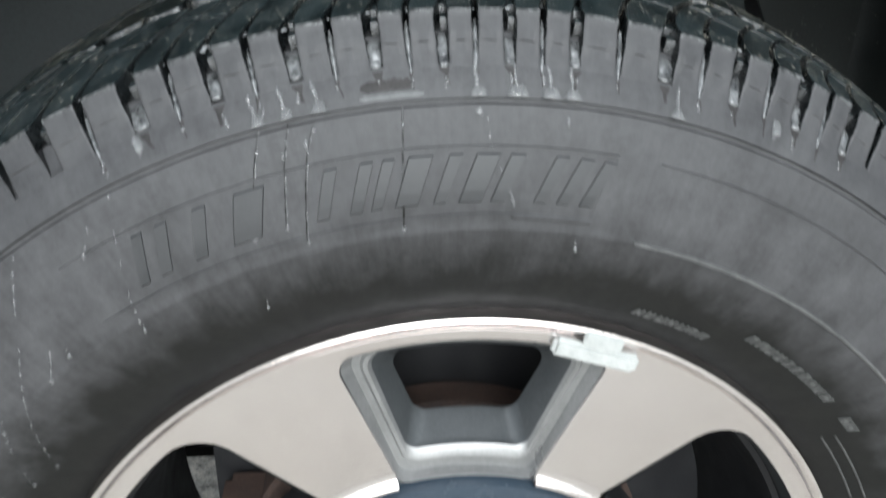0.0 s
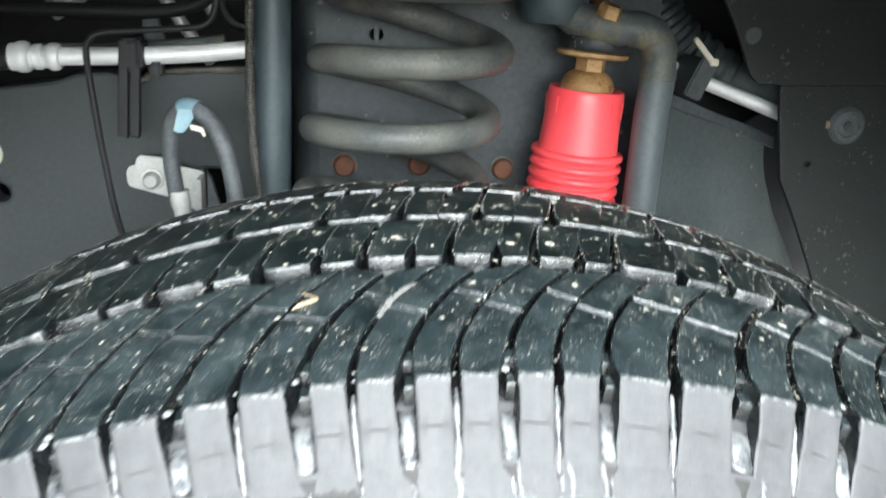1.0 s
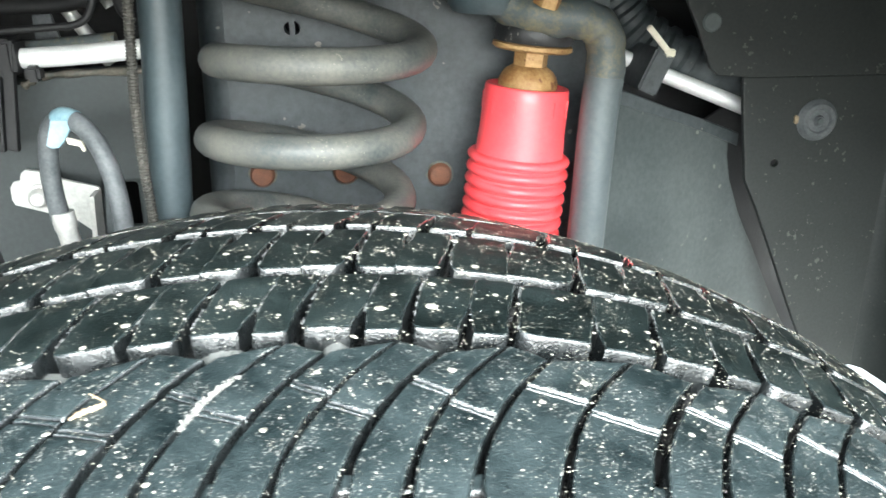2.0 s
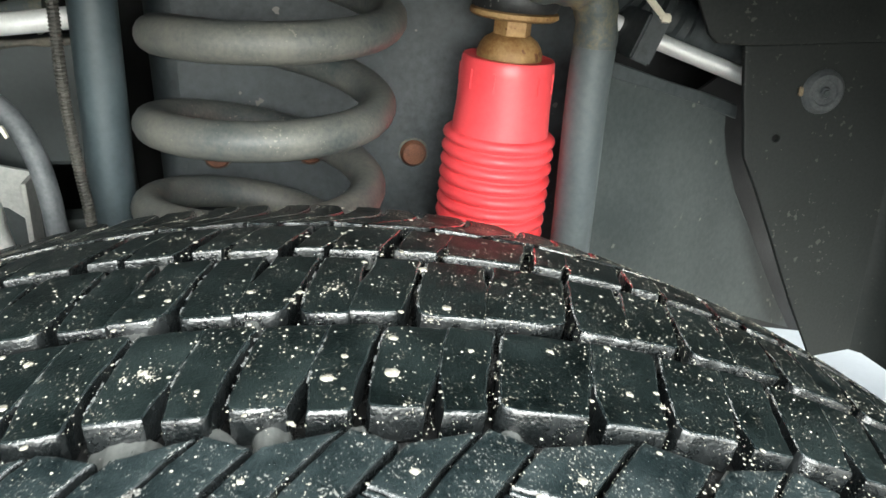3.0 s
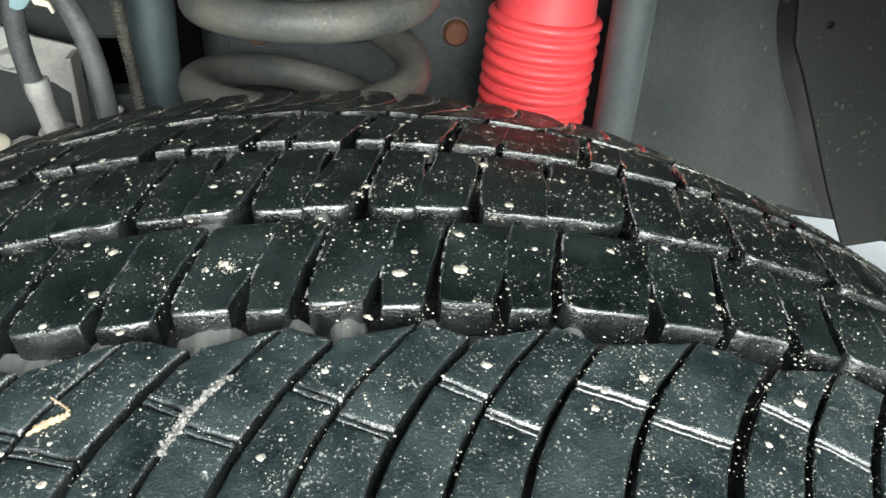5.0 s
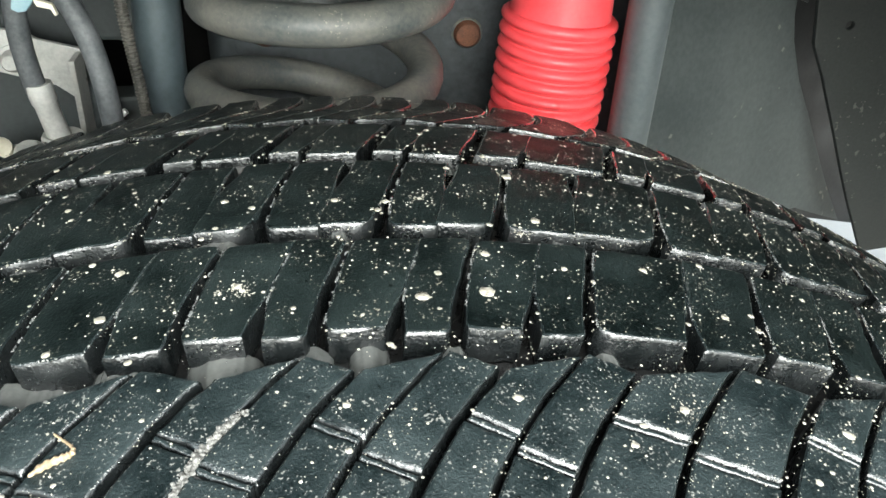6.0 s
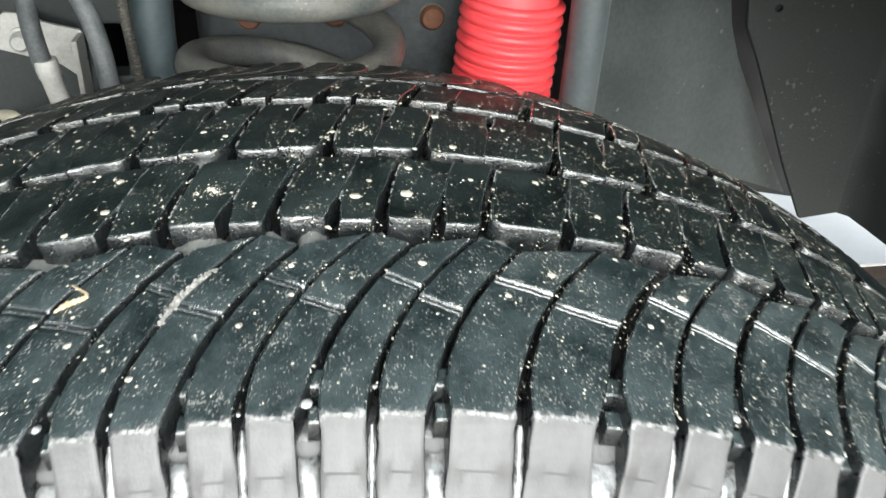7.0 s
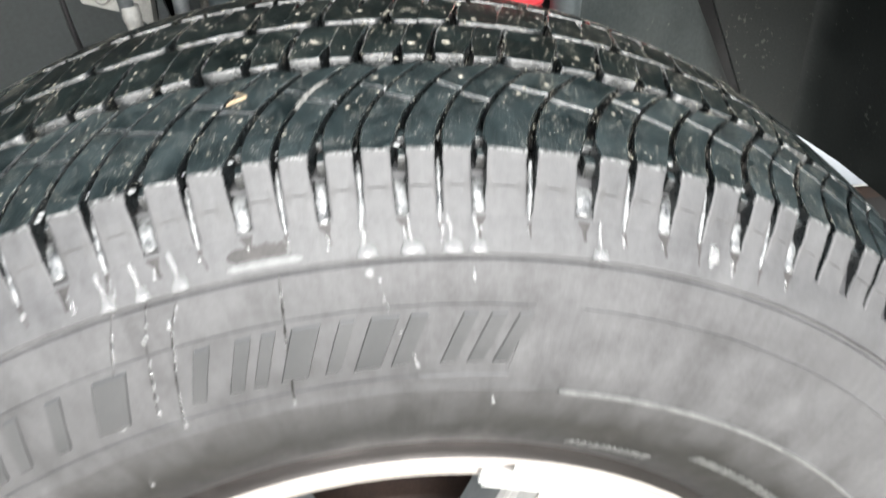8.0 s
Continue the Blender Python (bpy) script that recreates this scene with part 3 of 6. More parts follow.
def block_mesh(left, right, near, far, nu=2, nv=3, deep=0.0095, bev=0.0008, lug=0, fine=True, sunk=0.0):
    """A tread block with rounded edges: left(w), right(w) in degrees, near(u), far(u) along the skin. lug: 1 or 2 where it wraps the outer or inner shoulder."""
    if fine:
        nu, nv = 6, 7
    mid = 0.5 * (near(0.5) + far(0.5))
    wide = 0.0071 * abs(right(mid) - left(mid))
    long = abs(far(0.5) - near(0.5))
    steps = (0.35, 1.0, 1.9) if fine else (1.0,)
    drop = (1.35, 0.42, 0.06, 0.0) if fine else (0.9, 0.0)
    eu, ev = [min(0.3, bev * k / wide) for k in steps], [min(0.3, bev * k / long) for k in steps]
    us = [0, *eu, *np.linspace(eu[-1], 1 - eu[-1], nu + 1)[1:-1], *[1 - e for e in eu[::-1]], 1]
    if lug:
        ws = [-0.0235, -0.019, -0.0139, -0.0128, -0.008, -0.0036, -0.0017, 0.0, 0.0017, 0.0036, 0.009, 0.017, 0.026, 0.034]
        if lug == 2:
            ws = [2 * MID - w for w in ws[::-1]]
        n0, f0 = near(0.5), far(0.5)
        inside = [(w - n0) / (f0 - n0) for w in ws]
        inside = [v for v in inside if ev[-1] * 1.3 < v < 1 - ev[-1] * 1.3]
    else:
        inside = list(np.linspace(ev[-1], 1 - ev[-1], nv + 1)[1:-1])
    vs = [0, *ev, *inside, *[1 - e for e in ev[::-1]], 1]
    verts, faces = [], []
    nu_, nv_ = len(us), len(vs)

    def put(u, v, depth):
        w = near(u) + (far(u) - near(u)) * v
        th = left(w) + (right(w) - left(w)) * u
        if fine:                                   # worn, uneven edges
            spot = Vector((th * 7.0, w * 900, 2.0))
            th += 0.036 * noise.noise(spot) + 0.045 * noise.noise(spot * 0.28 + Vector((0, 0, 19.0)))
            w += (0.00026 * noise.noise(spot + Vector((31.0, 0, 0))) + 0.0004 * noise.noise(spot * 0.3 + Vector((0, 0, 43.0)))) * (1.0 if w > 0.006 else 0.0)
            depth = depth + 0.00014 * noise.noise(spot * 0.6 + Vector((0, 57.0, 0)))
        y, r, dy, dr = skin(w)
        y, r = y + dy * (depth + sunk), r + dr * (depth + sunk)
        a = radians(th)
        verts.append((r * math.sin(a), y, ZC + r * math.cos(a)))
    last = len(drop) - 1
    for j, v in enumerate(vs):
        for i, u in enumerate(us):
            ring_u, ring_v = min(i, nu_ - 1 - i, last), min(j, nv_ - 1 - j, last)
            put(u, v, bev * max(drop[ring_u], drop[ring_v]))
    for j in range(nv_ - 1):
        for i in range(nu_ - 1):
            k = j * nu_ + i
            faces.append((k, k + 1, k + 1 + nu_, k + nu_))
    rim = [i for i in range(nu_)] + [j * nu_ + nu_ - 1 for j in range(1, nv_)] + [(nv_ - 1) * nu_ + i for i in range(nu_ - 2, -1, -1)] + [j * nu_ for j in range(nv_ - 2, 0, -1)]
    first = len(verts)
    for k in rim:
        j, i = divmod(k, nu_)
        w = near(us[i]) + (far(us[i]) - near(us[i])) * vs[j]
        out = -w if w < 0 else max(0.0, w - 2 * MID)
        put(us[i], vs[j], float(np.interp(out, [0, 0.026], [deep, 0.0025])))
    n = len(rim)
    for k in range(n):
        a, b = rim[k], rim[(k + 1) % n]
        faces.append((b, a, first + k, first + (k + 1) % n))
    return verts, faces


def bend(w):
    return 4.4 * (max(0.0, (w - 0.004)) / 0.058) ** 1.75


def bend_far(w):
    k = max(0.0, (2 * MID - 0.004 - w)) / 0.058
    return 4.4 * (1 - k ** 1.75)


STARTS = [-28.8, -22.06, -16.8, -11.41, -6.11, -1.72, 2.73, 7.19, 13.84, 19.06, 24.3, 28.62]
PITCHES = [5.25, 4.4, 4.45, 6.65, 5.2, 5.25, 4.35, 6.7, 5.3, 5.4]


def pitch_starts():
    rest = [PITCHES[k % 10] for k in range(58)]
    size = (360 - 28.8 - 28.62) / sum(rest)
    out, a = list(STARTS), 28.62
    for p in rest[:-1]:
        a += p * size
        out.append(a)
    return out


def ramp(w, w0, w1, a, b):
    k = min(1.0, max(0.0, (w - w0) / (w1 - w0)))
    return a + (b - a) * k * k * (3 - 2 * k)


def tread_blocks():
    """All blocks as (middle in degrees, verts, faces), row by row."""
    starts = pitch_starts()
    count = len(starts)
    out = []
    rnd = random.Random(4)
    for k in range(count):
        a = starts[k]
        nxt = starts[(k + 1) % count] + (360 if k == count - 1 else 0)
        size = nxt - a
        fine = -31 < a < 31
        aft = starts[(k + 2) % count] + (360 if k >= count - 2 else 0)
        jit = lambda s: rnd.uniform(-s, s)
        # outer shoulder: two lugs, each cut by a fine sipe
        for side in (0, 1):
            if side == 0:
                lf = lambda w, a=a, s=size: a + bend(w) - s * (ramp(w, 0.001, 0.012, 0, 0.03) + ramp(-w, 0.004, 0.026, 0, 0.015))
                rf = lambda w, a=a, s=size: a + bend(w) + s * (ramp(w, 0.0, 0.02, 0.355, 0.40) + ramp(-w, 0.004, 0.026, 0, 0.022))
                cut0, cut1 = 0.0468, 0.0418
                inner0, inner1 = 0.0595, 0.0640
            else:
                lf = lambda w, a=a, s=size: a + bend(w) + s * (ramp(w, 0.0, 0.02, 0.44, 0.435) - ramp(-w, 0.004, 0.026, 0, 0.022))
                rf = lambda w, a=a, s=size: a + bend(w) + s * (ramp(w, 0.001, 0.012, 0.81, 0.905) + ramp(-w, 0.004, 0.026, 0, 0.03))
                cut0, cut1 = 0.0387, 0.0333
                inner0, inner1 = 0.0645, 0.0598
            dip = jit(0.0008)
            v0 = -0.026 + dip
            out.append((a, *block_mesh(lf, rf, lambda u: v0, lambda u, c=cut0, d=cut1: c + (d - c) * u - 0.0012, lug=1, fine=fine)))
            out.append((a, *block_mesh(lambda w, f=lf: f(w) + 0.05, lambda w, f=rf: f(w) - 0.05, lambda u, c=cut0, d=cut1: c + (d - c) * u - 0.0009, lambda u, c=cut0, d=cut1: c + (d - c) * u + 0.0002, bev=0.00035, fine=fine, sunk=0.0004)))
            out.append((a, *block_mesh(lf, rf, lambda u, c=cut0, d=cut1: c + (d - c) * u + 0.0005, lambda u, c=inner0, d=inner1: c + (d - c) * u, fine=fine)))
            # inner shoulder, the same turned about
            m = -0.2
            if side == 0:
                lf = lambda w, a=a, s=size: a + m + bend_far(w) - s * ramp(2 * MID - w, 0.004, 0.02, 0, 0.03)
                rf = lambda w, a=a, s=size: a + m + bend_far(w) + s * ramp(2 * MID - w, 0.0, 0.02, 0.355, 0.40)
                cut0, cut1, inner0, inner1 = 0.2200, 0.2150, 0.1965, 0.201
            else:
                lf = lambda w, a=a, s=size: a + m + bend_far(w) + s * 0.437
                rf = lambda w, a=a, s=size: a + m + bend_far(w) + s * ramp(2 * MID - w, 0.004, 0.02, 0.785, 0.90)
                cut0, cut1, inner0, inner1 = 0.2255, 0.2200, 0.201, 0.1965
            out.append((a, *block_mesh(lf, rf, lambda u, c=cut0, d=cut1: c + (d - c) * u + 0.0005, lambda u: 2 * MID + 0.026, lug=2, fine=fine)))
            out.append((a, *block_mesh(lf, rf, lambda u, c=inner0, d=inner1: c + (d - c) * u, lambda u, c=cut0, d=cut1: c + (d - c) * u - 0.0004, fine=fine)))
        # low steps that bridge the wide gap at the outer shoulder
        for w0, w1, low, c0, c1 in ((0.0120, 0.0175, 0.0030, 0.83, 1.02), (0.0035, 0.0085, 0.0048, 0.90, 1.015)):
            out.append((a, *block_mesh(lambda w, c=c0: a + bend(w) + size * c, lambda w, c=c1: a + bend(w) + size * c, lambda u, c=w0: c, lambda u, c=w1: c, deep=0.006, bev=0.0005, fine=fine, sunk=low)))
        # second rib: a block with a notch that opens towards the outer side
        b0, b1 = a + 2.5, nxt + 2.5
        cutm = b0 + (0.56 + jit(0.01)) * (b1 - b0)
        curve = lambda w: 1.05 * ((w - 0.069) / 0.032) ** 1.3 if w > 0.069 else 0.0
        n0, n1 = 0.0707 + jit(0.0003), 0.0691 + jit(0.0003)
        out.append((a, *block_mesh(lambda w: b0 + 0.215 + curve(w) - ramp(w, 0.075, 0.1, 0, 0.12),
                                   lambda w: cutm + curve(w) - ramp(w, 0.070, 0.088, 0.29, -0.07), lambda u: n0 + 0.0034 * max(0.0, 1 - 6 * u) ** 2, lambda u: 0.1060 - 0.0016 * max(0.0, 1 - 7 * u) ** 2, nu=4, fine=fine)))
        out.append((a, *block_mesh(lambda w: cutm + curve(w) + ramp(w, 0.070, 0.088, 0.27, -0.07),
                                   lambda w: b1 - 0.195 + curve(w) + ramp(w, 0.075, 0.1, 0, 0.10), lambda u: n1 + 0.0020 * max(0.0, 7 * u - 6) ** 2, lambda u: 0.1066 - 0.0022 * max(0.0, 7 * u - 6) ** 2, nu=4, fine=fine)))
        # middle rib: notch from the inner side
        c0, c1 = nxt + 0.30, aft + 0.30
        cutm3 = c0 + (0.48 + jit(0.03)) * (c1 - c0)
        curve3 = lambda w: 1.15 * (w - 0.112) / 0.033
        out.append((a, *block_mesh(lambda w: c0 + 0.29 + curve3(w) - ramp(w, 0.112, 0.128, 0, 0.20),
                                   lambda w: cutm3 + curve3(w) - ramp(w, 0.128, 0.145, -0.10, 0.16), lambda u: 0.1118 + 0.0036 * max(0.0, 1 - 5.5 * u) ** 2, lambda u: 0.1508 - 0.0018 * max(0.0, 1 - 7 * u) ** 2, nu=4, fine=fine)))
        out.append((a, *block_mesh(lambda w: cutm3 + curve3(w) + ramp(w, 0.128, 0.145, -0.10, 0.16),
                                   lambda w: c1 - 0.25 + curve3(w) + ramp(w, 0.112, 0.128, 0, 0.16), lambda u: 0.1130 + 0.0030 * max(0.0, 6 * u - 5) ** 2, lambda u: 0.1514 - 0.0024 * max(0.0, 7 * u - 6) ** 2, nu=4, fine=fine)))
        # fourth rib
        d0, d1 = nxt + 0.05, aft + 0.05
        cutm4 = d0 + (0.40 + jit(0.03)) * (d1 - d0)
        curve4 = lambda w: 1.5 * (w - 0.157) / 0.032
        out.append((a, *block_mesh(lambda w: d0 + 0.30 + curve4(w) - ramp(w, 0.16, 0.18, 0, 0.1),
                                   lambda w: cutm4 + curve4(w) - ramp(w, 0.158, 0.172, 0.18, -0.09), lambda u: 0.1585, lambda u: 0.189, fine=fine)))
        out.append((a, *block_mesh(lambda w: cutm4 + curve4(w) + ramp(w, 0.158, 0.172, 0.18, -0.09),
                                   lambda w: d1 - 0.30 + curve4(w) + ramp(w, 0.16, 0.18, 0, 0.1), lambda u: 0.1568, lambda u: 0.189, fine=fine)))
    return out


def wheel():
    """The wheel at the origin: tyre with its tread, polished six-spoke rim, cap, balance weight."""
    top = base("wheel", "wet all-terrain tyre on a polished six-spoke alloy rim", "wheel", (0, MID, 0))
    d = 0.0095
    floor = [(top_radius(y) - d, y) for y in (0.006, 0.02, 0.04, 0.065, 0.09, 0.11, 0.129)]
    half = [(0.236, 0.010), (0.243, 0.0060), (0.2480, 0.0010), (0.252, -0.0030), (0.258, -0.0075), (0.268, -0.0140), (0.280, -0.0205), (0.292, -0.0258),
            (0.3035, -0.0285), (0.3045, -0.0288), (0.3065, -0.0283), (0.3085, -0.0282), (0.313, -0.0284), (0.325, -0.0270), (0.338, -0.0245), (0.350, -0.0219),
            (0.3585, -0.0194), (0.3598, -0.0190), (0.3606, -0.0172), (0.3622, -0.0168), (0.3632, -0.0184), (0.3655, -0.0172), (0.3735, -0.0122),
            (0.3763, -0.0100), (0.3766, -0.0080), (0.3790, -0.0050), (0.3830, -0.0010), (0.3870, 0.0040)]
    outer = half + floor
    inner = [(r, 2 * MID - y) for r, y in outer[::-1]][1:]
    tyre = part("tyre", lathe(outer + inner, 240), "side", top, "dusty grey rubber sidewall with black wet tread", smooth=True)
    tyre.data.materials.append(M["floor_rubber"])
    tyre.data.polygons.foreach_set("material_index", [1 if math.hypot(p.center.x, p.center.z - ZC) > 0.3765 and 0.0022 < p.center.y < 2 * MID - 0.0022 else 0 for p in tyre.data.polygons])
    # tread
    rest_v, rest_f = [], []
    near = []
    for a, verts, faces in tread_blocks():
        (near if -31 < ((a + 180) % 360) - 180 < 31 else rest_v).append((verts, faces))
    return top, tyre, near, rest_v


def lug_materials(me):
    """The outer flank of a lug is dusty like the sidewall, its top wet and scuffed, its walls darker, its lip paler;
    edge glints and outer-row light are in the colours.
    """
    me.materials.append(M["side"])
    me.materials.append(M["wall_rubber"])
    me.materials.append(M["pale_lip"])
    me.materials.append(M["edge_glint"])
    me.materials.append(M["lit_outer_tread"])
    idx = []
    for p in me.polygons:
        y = p.center.y
        out = Vector((p.center.x, 0, p.center.z - ZC)).normalized()
        if p.normal.dot(out) < 0.42 and (0.0035 < y < 2 * MID - 0.0035 or abs(p.normal.y) < 0.35):
            idx.append(2)
            continue
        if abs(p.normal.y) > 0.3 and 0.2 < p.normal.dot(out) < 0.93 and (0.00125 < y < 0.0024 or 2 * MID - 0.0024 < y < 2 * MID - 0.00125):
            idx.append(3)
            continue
        # bevels take the copy with the painted highlights
        if 0.42 < p.normal.dot(out) < 0.93 and 0.0035 < y < 2 * MID - 0.0035:
            idx.append(4)
            continue
        # rows outside y 0.066 get the lighter copy
        idx.append(1 if (y < 0.0022 or y > 2 * MID - 0.0022) and abs(p.normal.y) > 0.35 else 5 if y < 0.066 else 0)
    me.polygons.foreach_set("material_index", idx)


WHEEL, TYRE, NEAR_BLOCKS, FAR_BLOCKS = wheel()


def rim():
    lip = lathe([(0.2365, 0.016), (0.2365, -0.0034), (0.2385, -0.0036), (0.2400, -0.0048), (0.2414, -0.0074), (0.2438, -0.0086), (0.2456, -0.0080), (0.2468, -0.0050),
                 (0.2474, 0.004), (0.238, 0.012)], 160)
    ring = part("rim", lip, "polished", WHEEL, "bright polished rim lip", smooth=True)
    barrel = lathe([(0.2325, 0.014), (0.222, 0.018), (0.216, 0.05), (0.205, 0.09), (0.205, 0.21), (0.225, 0.235), (0.240, 0.250)], 120)
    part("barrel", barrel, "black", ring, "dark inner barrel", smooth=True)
    mid = 1.6
    def polar(r, th, y):
        a = radians(th)
        return (r * math.sin(a), y, ZC + r * math.cos(a))
    def window(shrink, y, r0, r1, h0, h1, n=10, corner=0.012):
        pts = []
        span = lambda r: h0 + (h1 - h0) * (r - 0.145) / 0.077
        cr = corner
        for s in range(9):                       # outer right corner
            t = s / 8 * math.pi / 2
            r = r1 - cr + cr * math.cos(t)
            pts.append((r, span(r) - math.degrees((cr - cr * math.sin(t)) / r)))
        right = [(r, th) for r, th in pts]
        low = []
        for s in range(7):
            t = s / 6 * math.pi / 2
            r = r0 + cr * 0.6 * (1 - math.sin(t))
            low.append((r, span(r) - math.degrees(cr * 0.6 * (1 - math.cos(t)) / r)))
        line = [(r1, k / n * right[0][1]) for k in range(n)] + right + low[0:] + [(r0, (1 - k / n) * low[-1][1]) for k in range(1, n)]
        full = line + [(r, -th) for r, th in line[:0:-1]]
        return [polar(r, mid + th, y) for r, th in full], len(full)
    for s in range(6):
        turn = Matrix.Translation((0, 0, ZC)) @ Matrix.Rotation(radians(60 * s), 4, "Y") @ Matrix.Translation((0, 0, -ZC))
        if s % 2:                # an open window with straight dark sides
            shape = ((-0.0020, 0.1390, 0.2290, 26.0, 20.0), (0.0030, 0.1395, 0.2280, 25.6, 19.6), (0.0120, 0.1400, 0.2260, 24.6, 18.8), (0.0250, 0.1405, 0.2250, 23.6, 18.2), (0.0400, 0.1410, 0.2245, 23.2, 17.9))
            loops = [window(0, *sh, corner=0.020)[0] for sh in shape]
            sides = (("window_edge", loops[:3], "dark_shade_paint", "dark painted edge of the opening"), ("window_side", loops[2:], "black", "black side of the opening"))
        else:                    # a painted pocket with a small opening
            shape = ((-0.0020, 0.1395, 0.2300, 16.1, 18.7), (0.0050, 0.1420, 0.2282, 15.2, 17.4), (0.0050, 0.1480, 0.2268, 13.6, 16.4), (0.0030, 0.1488, 0.2262, 13.1, 16.0), (0.0032, 0.1502, 0.2256, 12.5, 15.4),
                     (0.0060, 0.1560, 0.2248, 12.0, 14.9), (0.0105, 0.1580, 0.2195, 10.9, 14.2), (0.0210, 0.1690, 0.2132, 8.2, 13.4), (0.0225, 0.1696, 0.2126, 8.0, 13.2))
            loops = [window(0, *sh)[0] for sh in shape]
            # the well's darker paint holds the recess's shade
            sides = (("spoke_pocket", loops[:6], "painted_rim", "grey painted recess between the spokes"), ("pocket_well", loops[5:], "dark_shade_paint", "well of the recess with its shade in the paint colour"))
        for nm, lps, mt, lb in sides:
            bm = bmesh.new()
            rings = [[bm.verts.new(p) for p in lp] for lp in lps]
            n = len(rings[0])
            for a, b in zip(rings, rings[1:]):
                for k in range(n):
                    bm.faces.new((a[k], a[(k + 1) % n], b[(k + 1) % n], b[k]))
            bmesh.ops.transform(bm, matrix=turn, verts=bm.verts)
            part(nm, bm, mt, ring, lb, smooth=True)
        # face of one spoke: the sector of 60 degrees with half a window cut at either side
        bm = bmesh.new()
        def edge_of(h0, h1, r1, corner, foot):
            pol = [(math.hypot(p[0], p[2] - ZC), math.degrees(math.atan2(p[0], p[2] - ZC)) - mid) for p in window(0, -0.0035, 0.1455, r1, h0, h1, corner=corner)[0]]
            return [(r1, 0)] + [p for p in pol if p[1] > 0.01 and p[0] > 0.158] + [(0.1450, foot + 0.05), (0.1420, foot)]
        pocket, opening = edge_of(16.6, 18.8, 0.2300, 0.012, 15.7), edge_of(26.4, 20.2, 0.2290, 0.020, 27.3)
        one, two = (opening, pocket) if s % 2 else (pocket, opening)
        top_arc = [(0.2368, 60 * k / 20) for k in range(21)]
        low_arc = [(0.1396, 60 - two[-1][1] + (one[-1][1] + two[-1][1] - 60) * (k + 0.02) / 14.04) for k in range(15)]
        poly = top_arc + [(r, 60 - th) for r, th in two] + low_arc + one[::-1]
        vs = [bm.verts.new(polar(r, mid + th, -0.0035)) for r, th in poly]
        edges = [bm.edges.new((vs[k], vs[(k + 1) % len(vs)])) for k in range(len(vs))]
        bmesh.ops.triangle_fill(bm, edges=edges, use_beauty=True)
        faces = list(bm.faces)
        grown = bmesh.ops.extrude_face_region(bm, geom=faces)
        bmesh.ops.translate(bm, verts=[g for g in grown["geom"] if isinstance(g, bmesh.types.BMVert)], vec=(0, 0.004, 0))
        fix(bm)
        seam = lambda v: min(abs(math.degrees(math.atan2(v.co.x, v.co.z - ZC)) - mid - k) for k in (0, 60)) < 0.05
        rim_edges = [e for e in bm.edges if not all(seam(v) for v in e.verts) and len(e.link_faces) == 2 and e.calc_face_angle(0) > 0.9 and max(v.co.y for v in e.verts) < -0.003 and min(math.hypot(v.co.x, v.co.z - ZC) for v in e.verts) < 0.2345]
        bmesh.ops.bevel(bm, geom=rim_edges, offset=0.0016, segments=3, affect="EDGES", profile=0.6)
        bmesh.ops.transform(bm, matrix=turn, verts=bm.verts)
        part("spoke", bm, "polished", ring, "machined bright spoke face", smooth=True)
    for s in range(6):
        foot = lathe([(0.1500, -0.0036), (0.1470, -0.0042), (0.1440, -0.0056), (0.1416, -0.0074), (0.1404, -0.0076), (0.1394, -0.0060), (0.1390, 0.0)], 14, mid + 60 * s + (27.5 if s % 2 else 15.9), mid + 60 * s + (44.1 if s % 2 else 32.5))
        part("spoke_foot", foot, "polished", ring, smooth=True)
    part("hub_recess", lathe([(0.1405, -0.0015), (0.1396, -0.0012), (0.1390, 0.004), (0.132, 0.006), (0.085, 0.010), (0.06, 0.010)], 96), "painted_rim", ring, "", smooth=True)
    part("centre_cap", lathe([(0.1384, 0.005), (0.1378, -0.001), (0.1350, -0.0060), (0.1220, -0.0095), (0.075, -0.0145), (0.0005, -0.0165)], 96), "cap", WHEEL, "dark blue centre cap", smooth=True)
    # balance weight clipped on the lip
    wm = Matrix.Translation((0, 0, ZC)) @ Matrix.Rotation(radians(17.4), 4, "Y")
    bm = box(-0.0245, 0.0245, -0.0095, -0.003, 0.2268, 0.2372, 0.0022)
    for v in bm.verts:
        v.co.z -= v.co.x ** 2 / (2 * 0.226)
    bmesh.ops.transform(bm, matrix=wm, verts=bm.verts)
    w = part("balance_weight", bm, "weight", WHEEL, "white zinc balance weight")
    bm = box(-0.0110, 0.0110, -0.0108, -0.0078, 0.2372, 0.2446, 0.0010)
    bmesh.ops.transform(bm, matrix=wm, verts=bm.verts)
    part("clip", bm, "weight", w, "steel clip")


rim()


def brake():
    top = base("brake_rotor", "rust-brown brake disc behind the wheel's spokes", "brake disc", (0, 0.12, 0))
    part("disc", lathe([(0.05, 0.064), (0.138, 0.064), (0.141, 0.067), (0.141, 0.088), (0.138, 0.091), (0.05, 0.091)], 96), "brown", top, smooth=True)
    part("hat", lathe([(0.001, 0.04), (0.085, 0.04), (0.09, 0.045), (0.09, 0.066)], 64), "black", top, smooth=True)
    # plate added so the openings stay dark instead of showing lit ground
    part("dust_shield", lathe([(0.02, 0.10), (0.196, 0.10), (0.196, 0.103), (0.02, 0.103)], 80, -60, 278), "black", top, "black plate added to keep the openings dark")
    part("knuckle", lathe([(0.001, 0.10), (0.075, 0.10), (0.07, 0.20), (0.05, 0.42)], 40), "black", top, smooth=True)


brake()


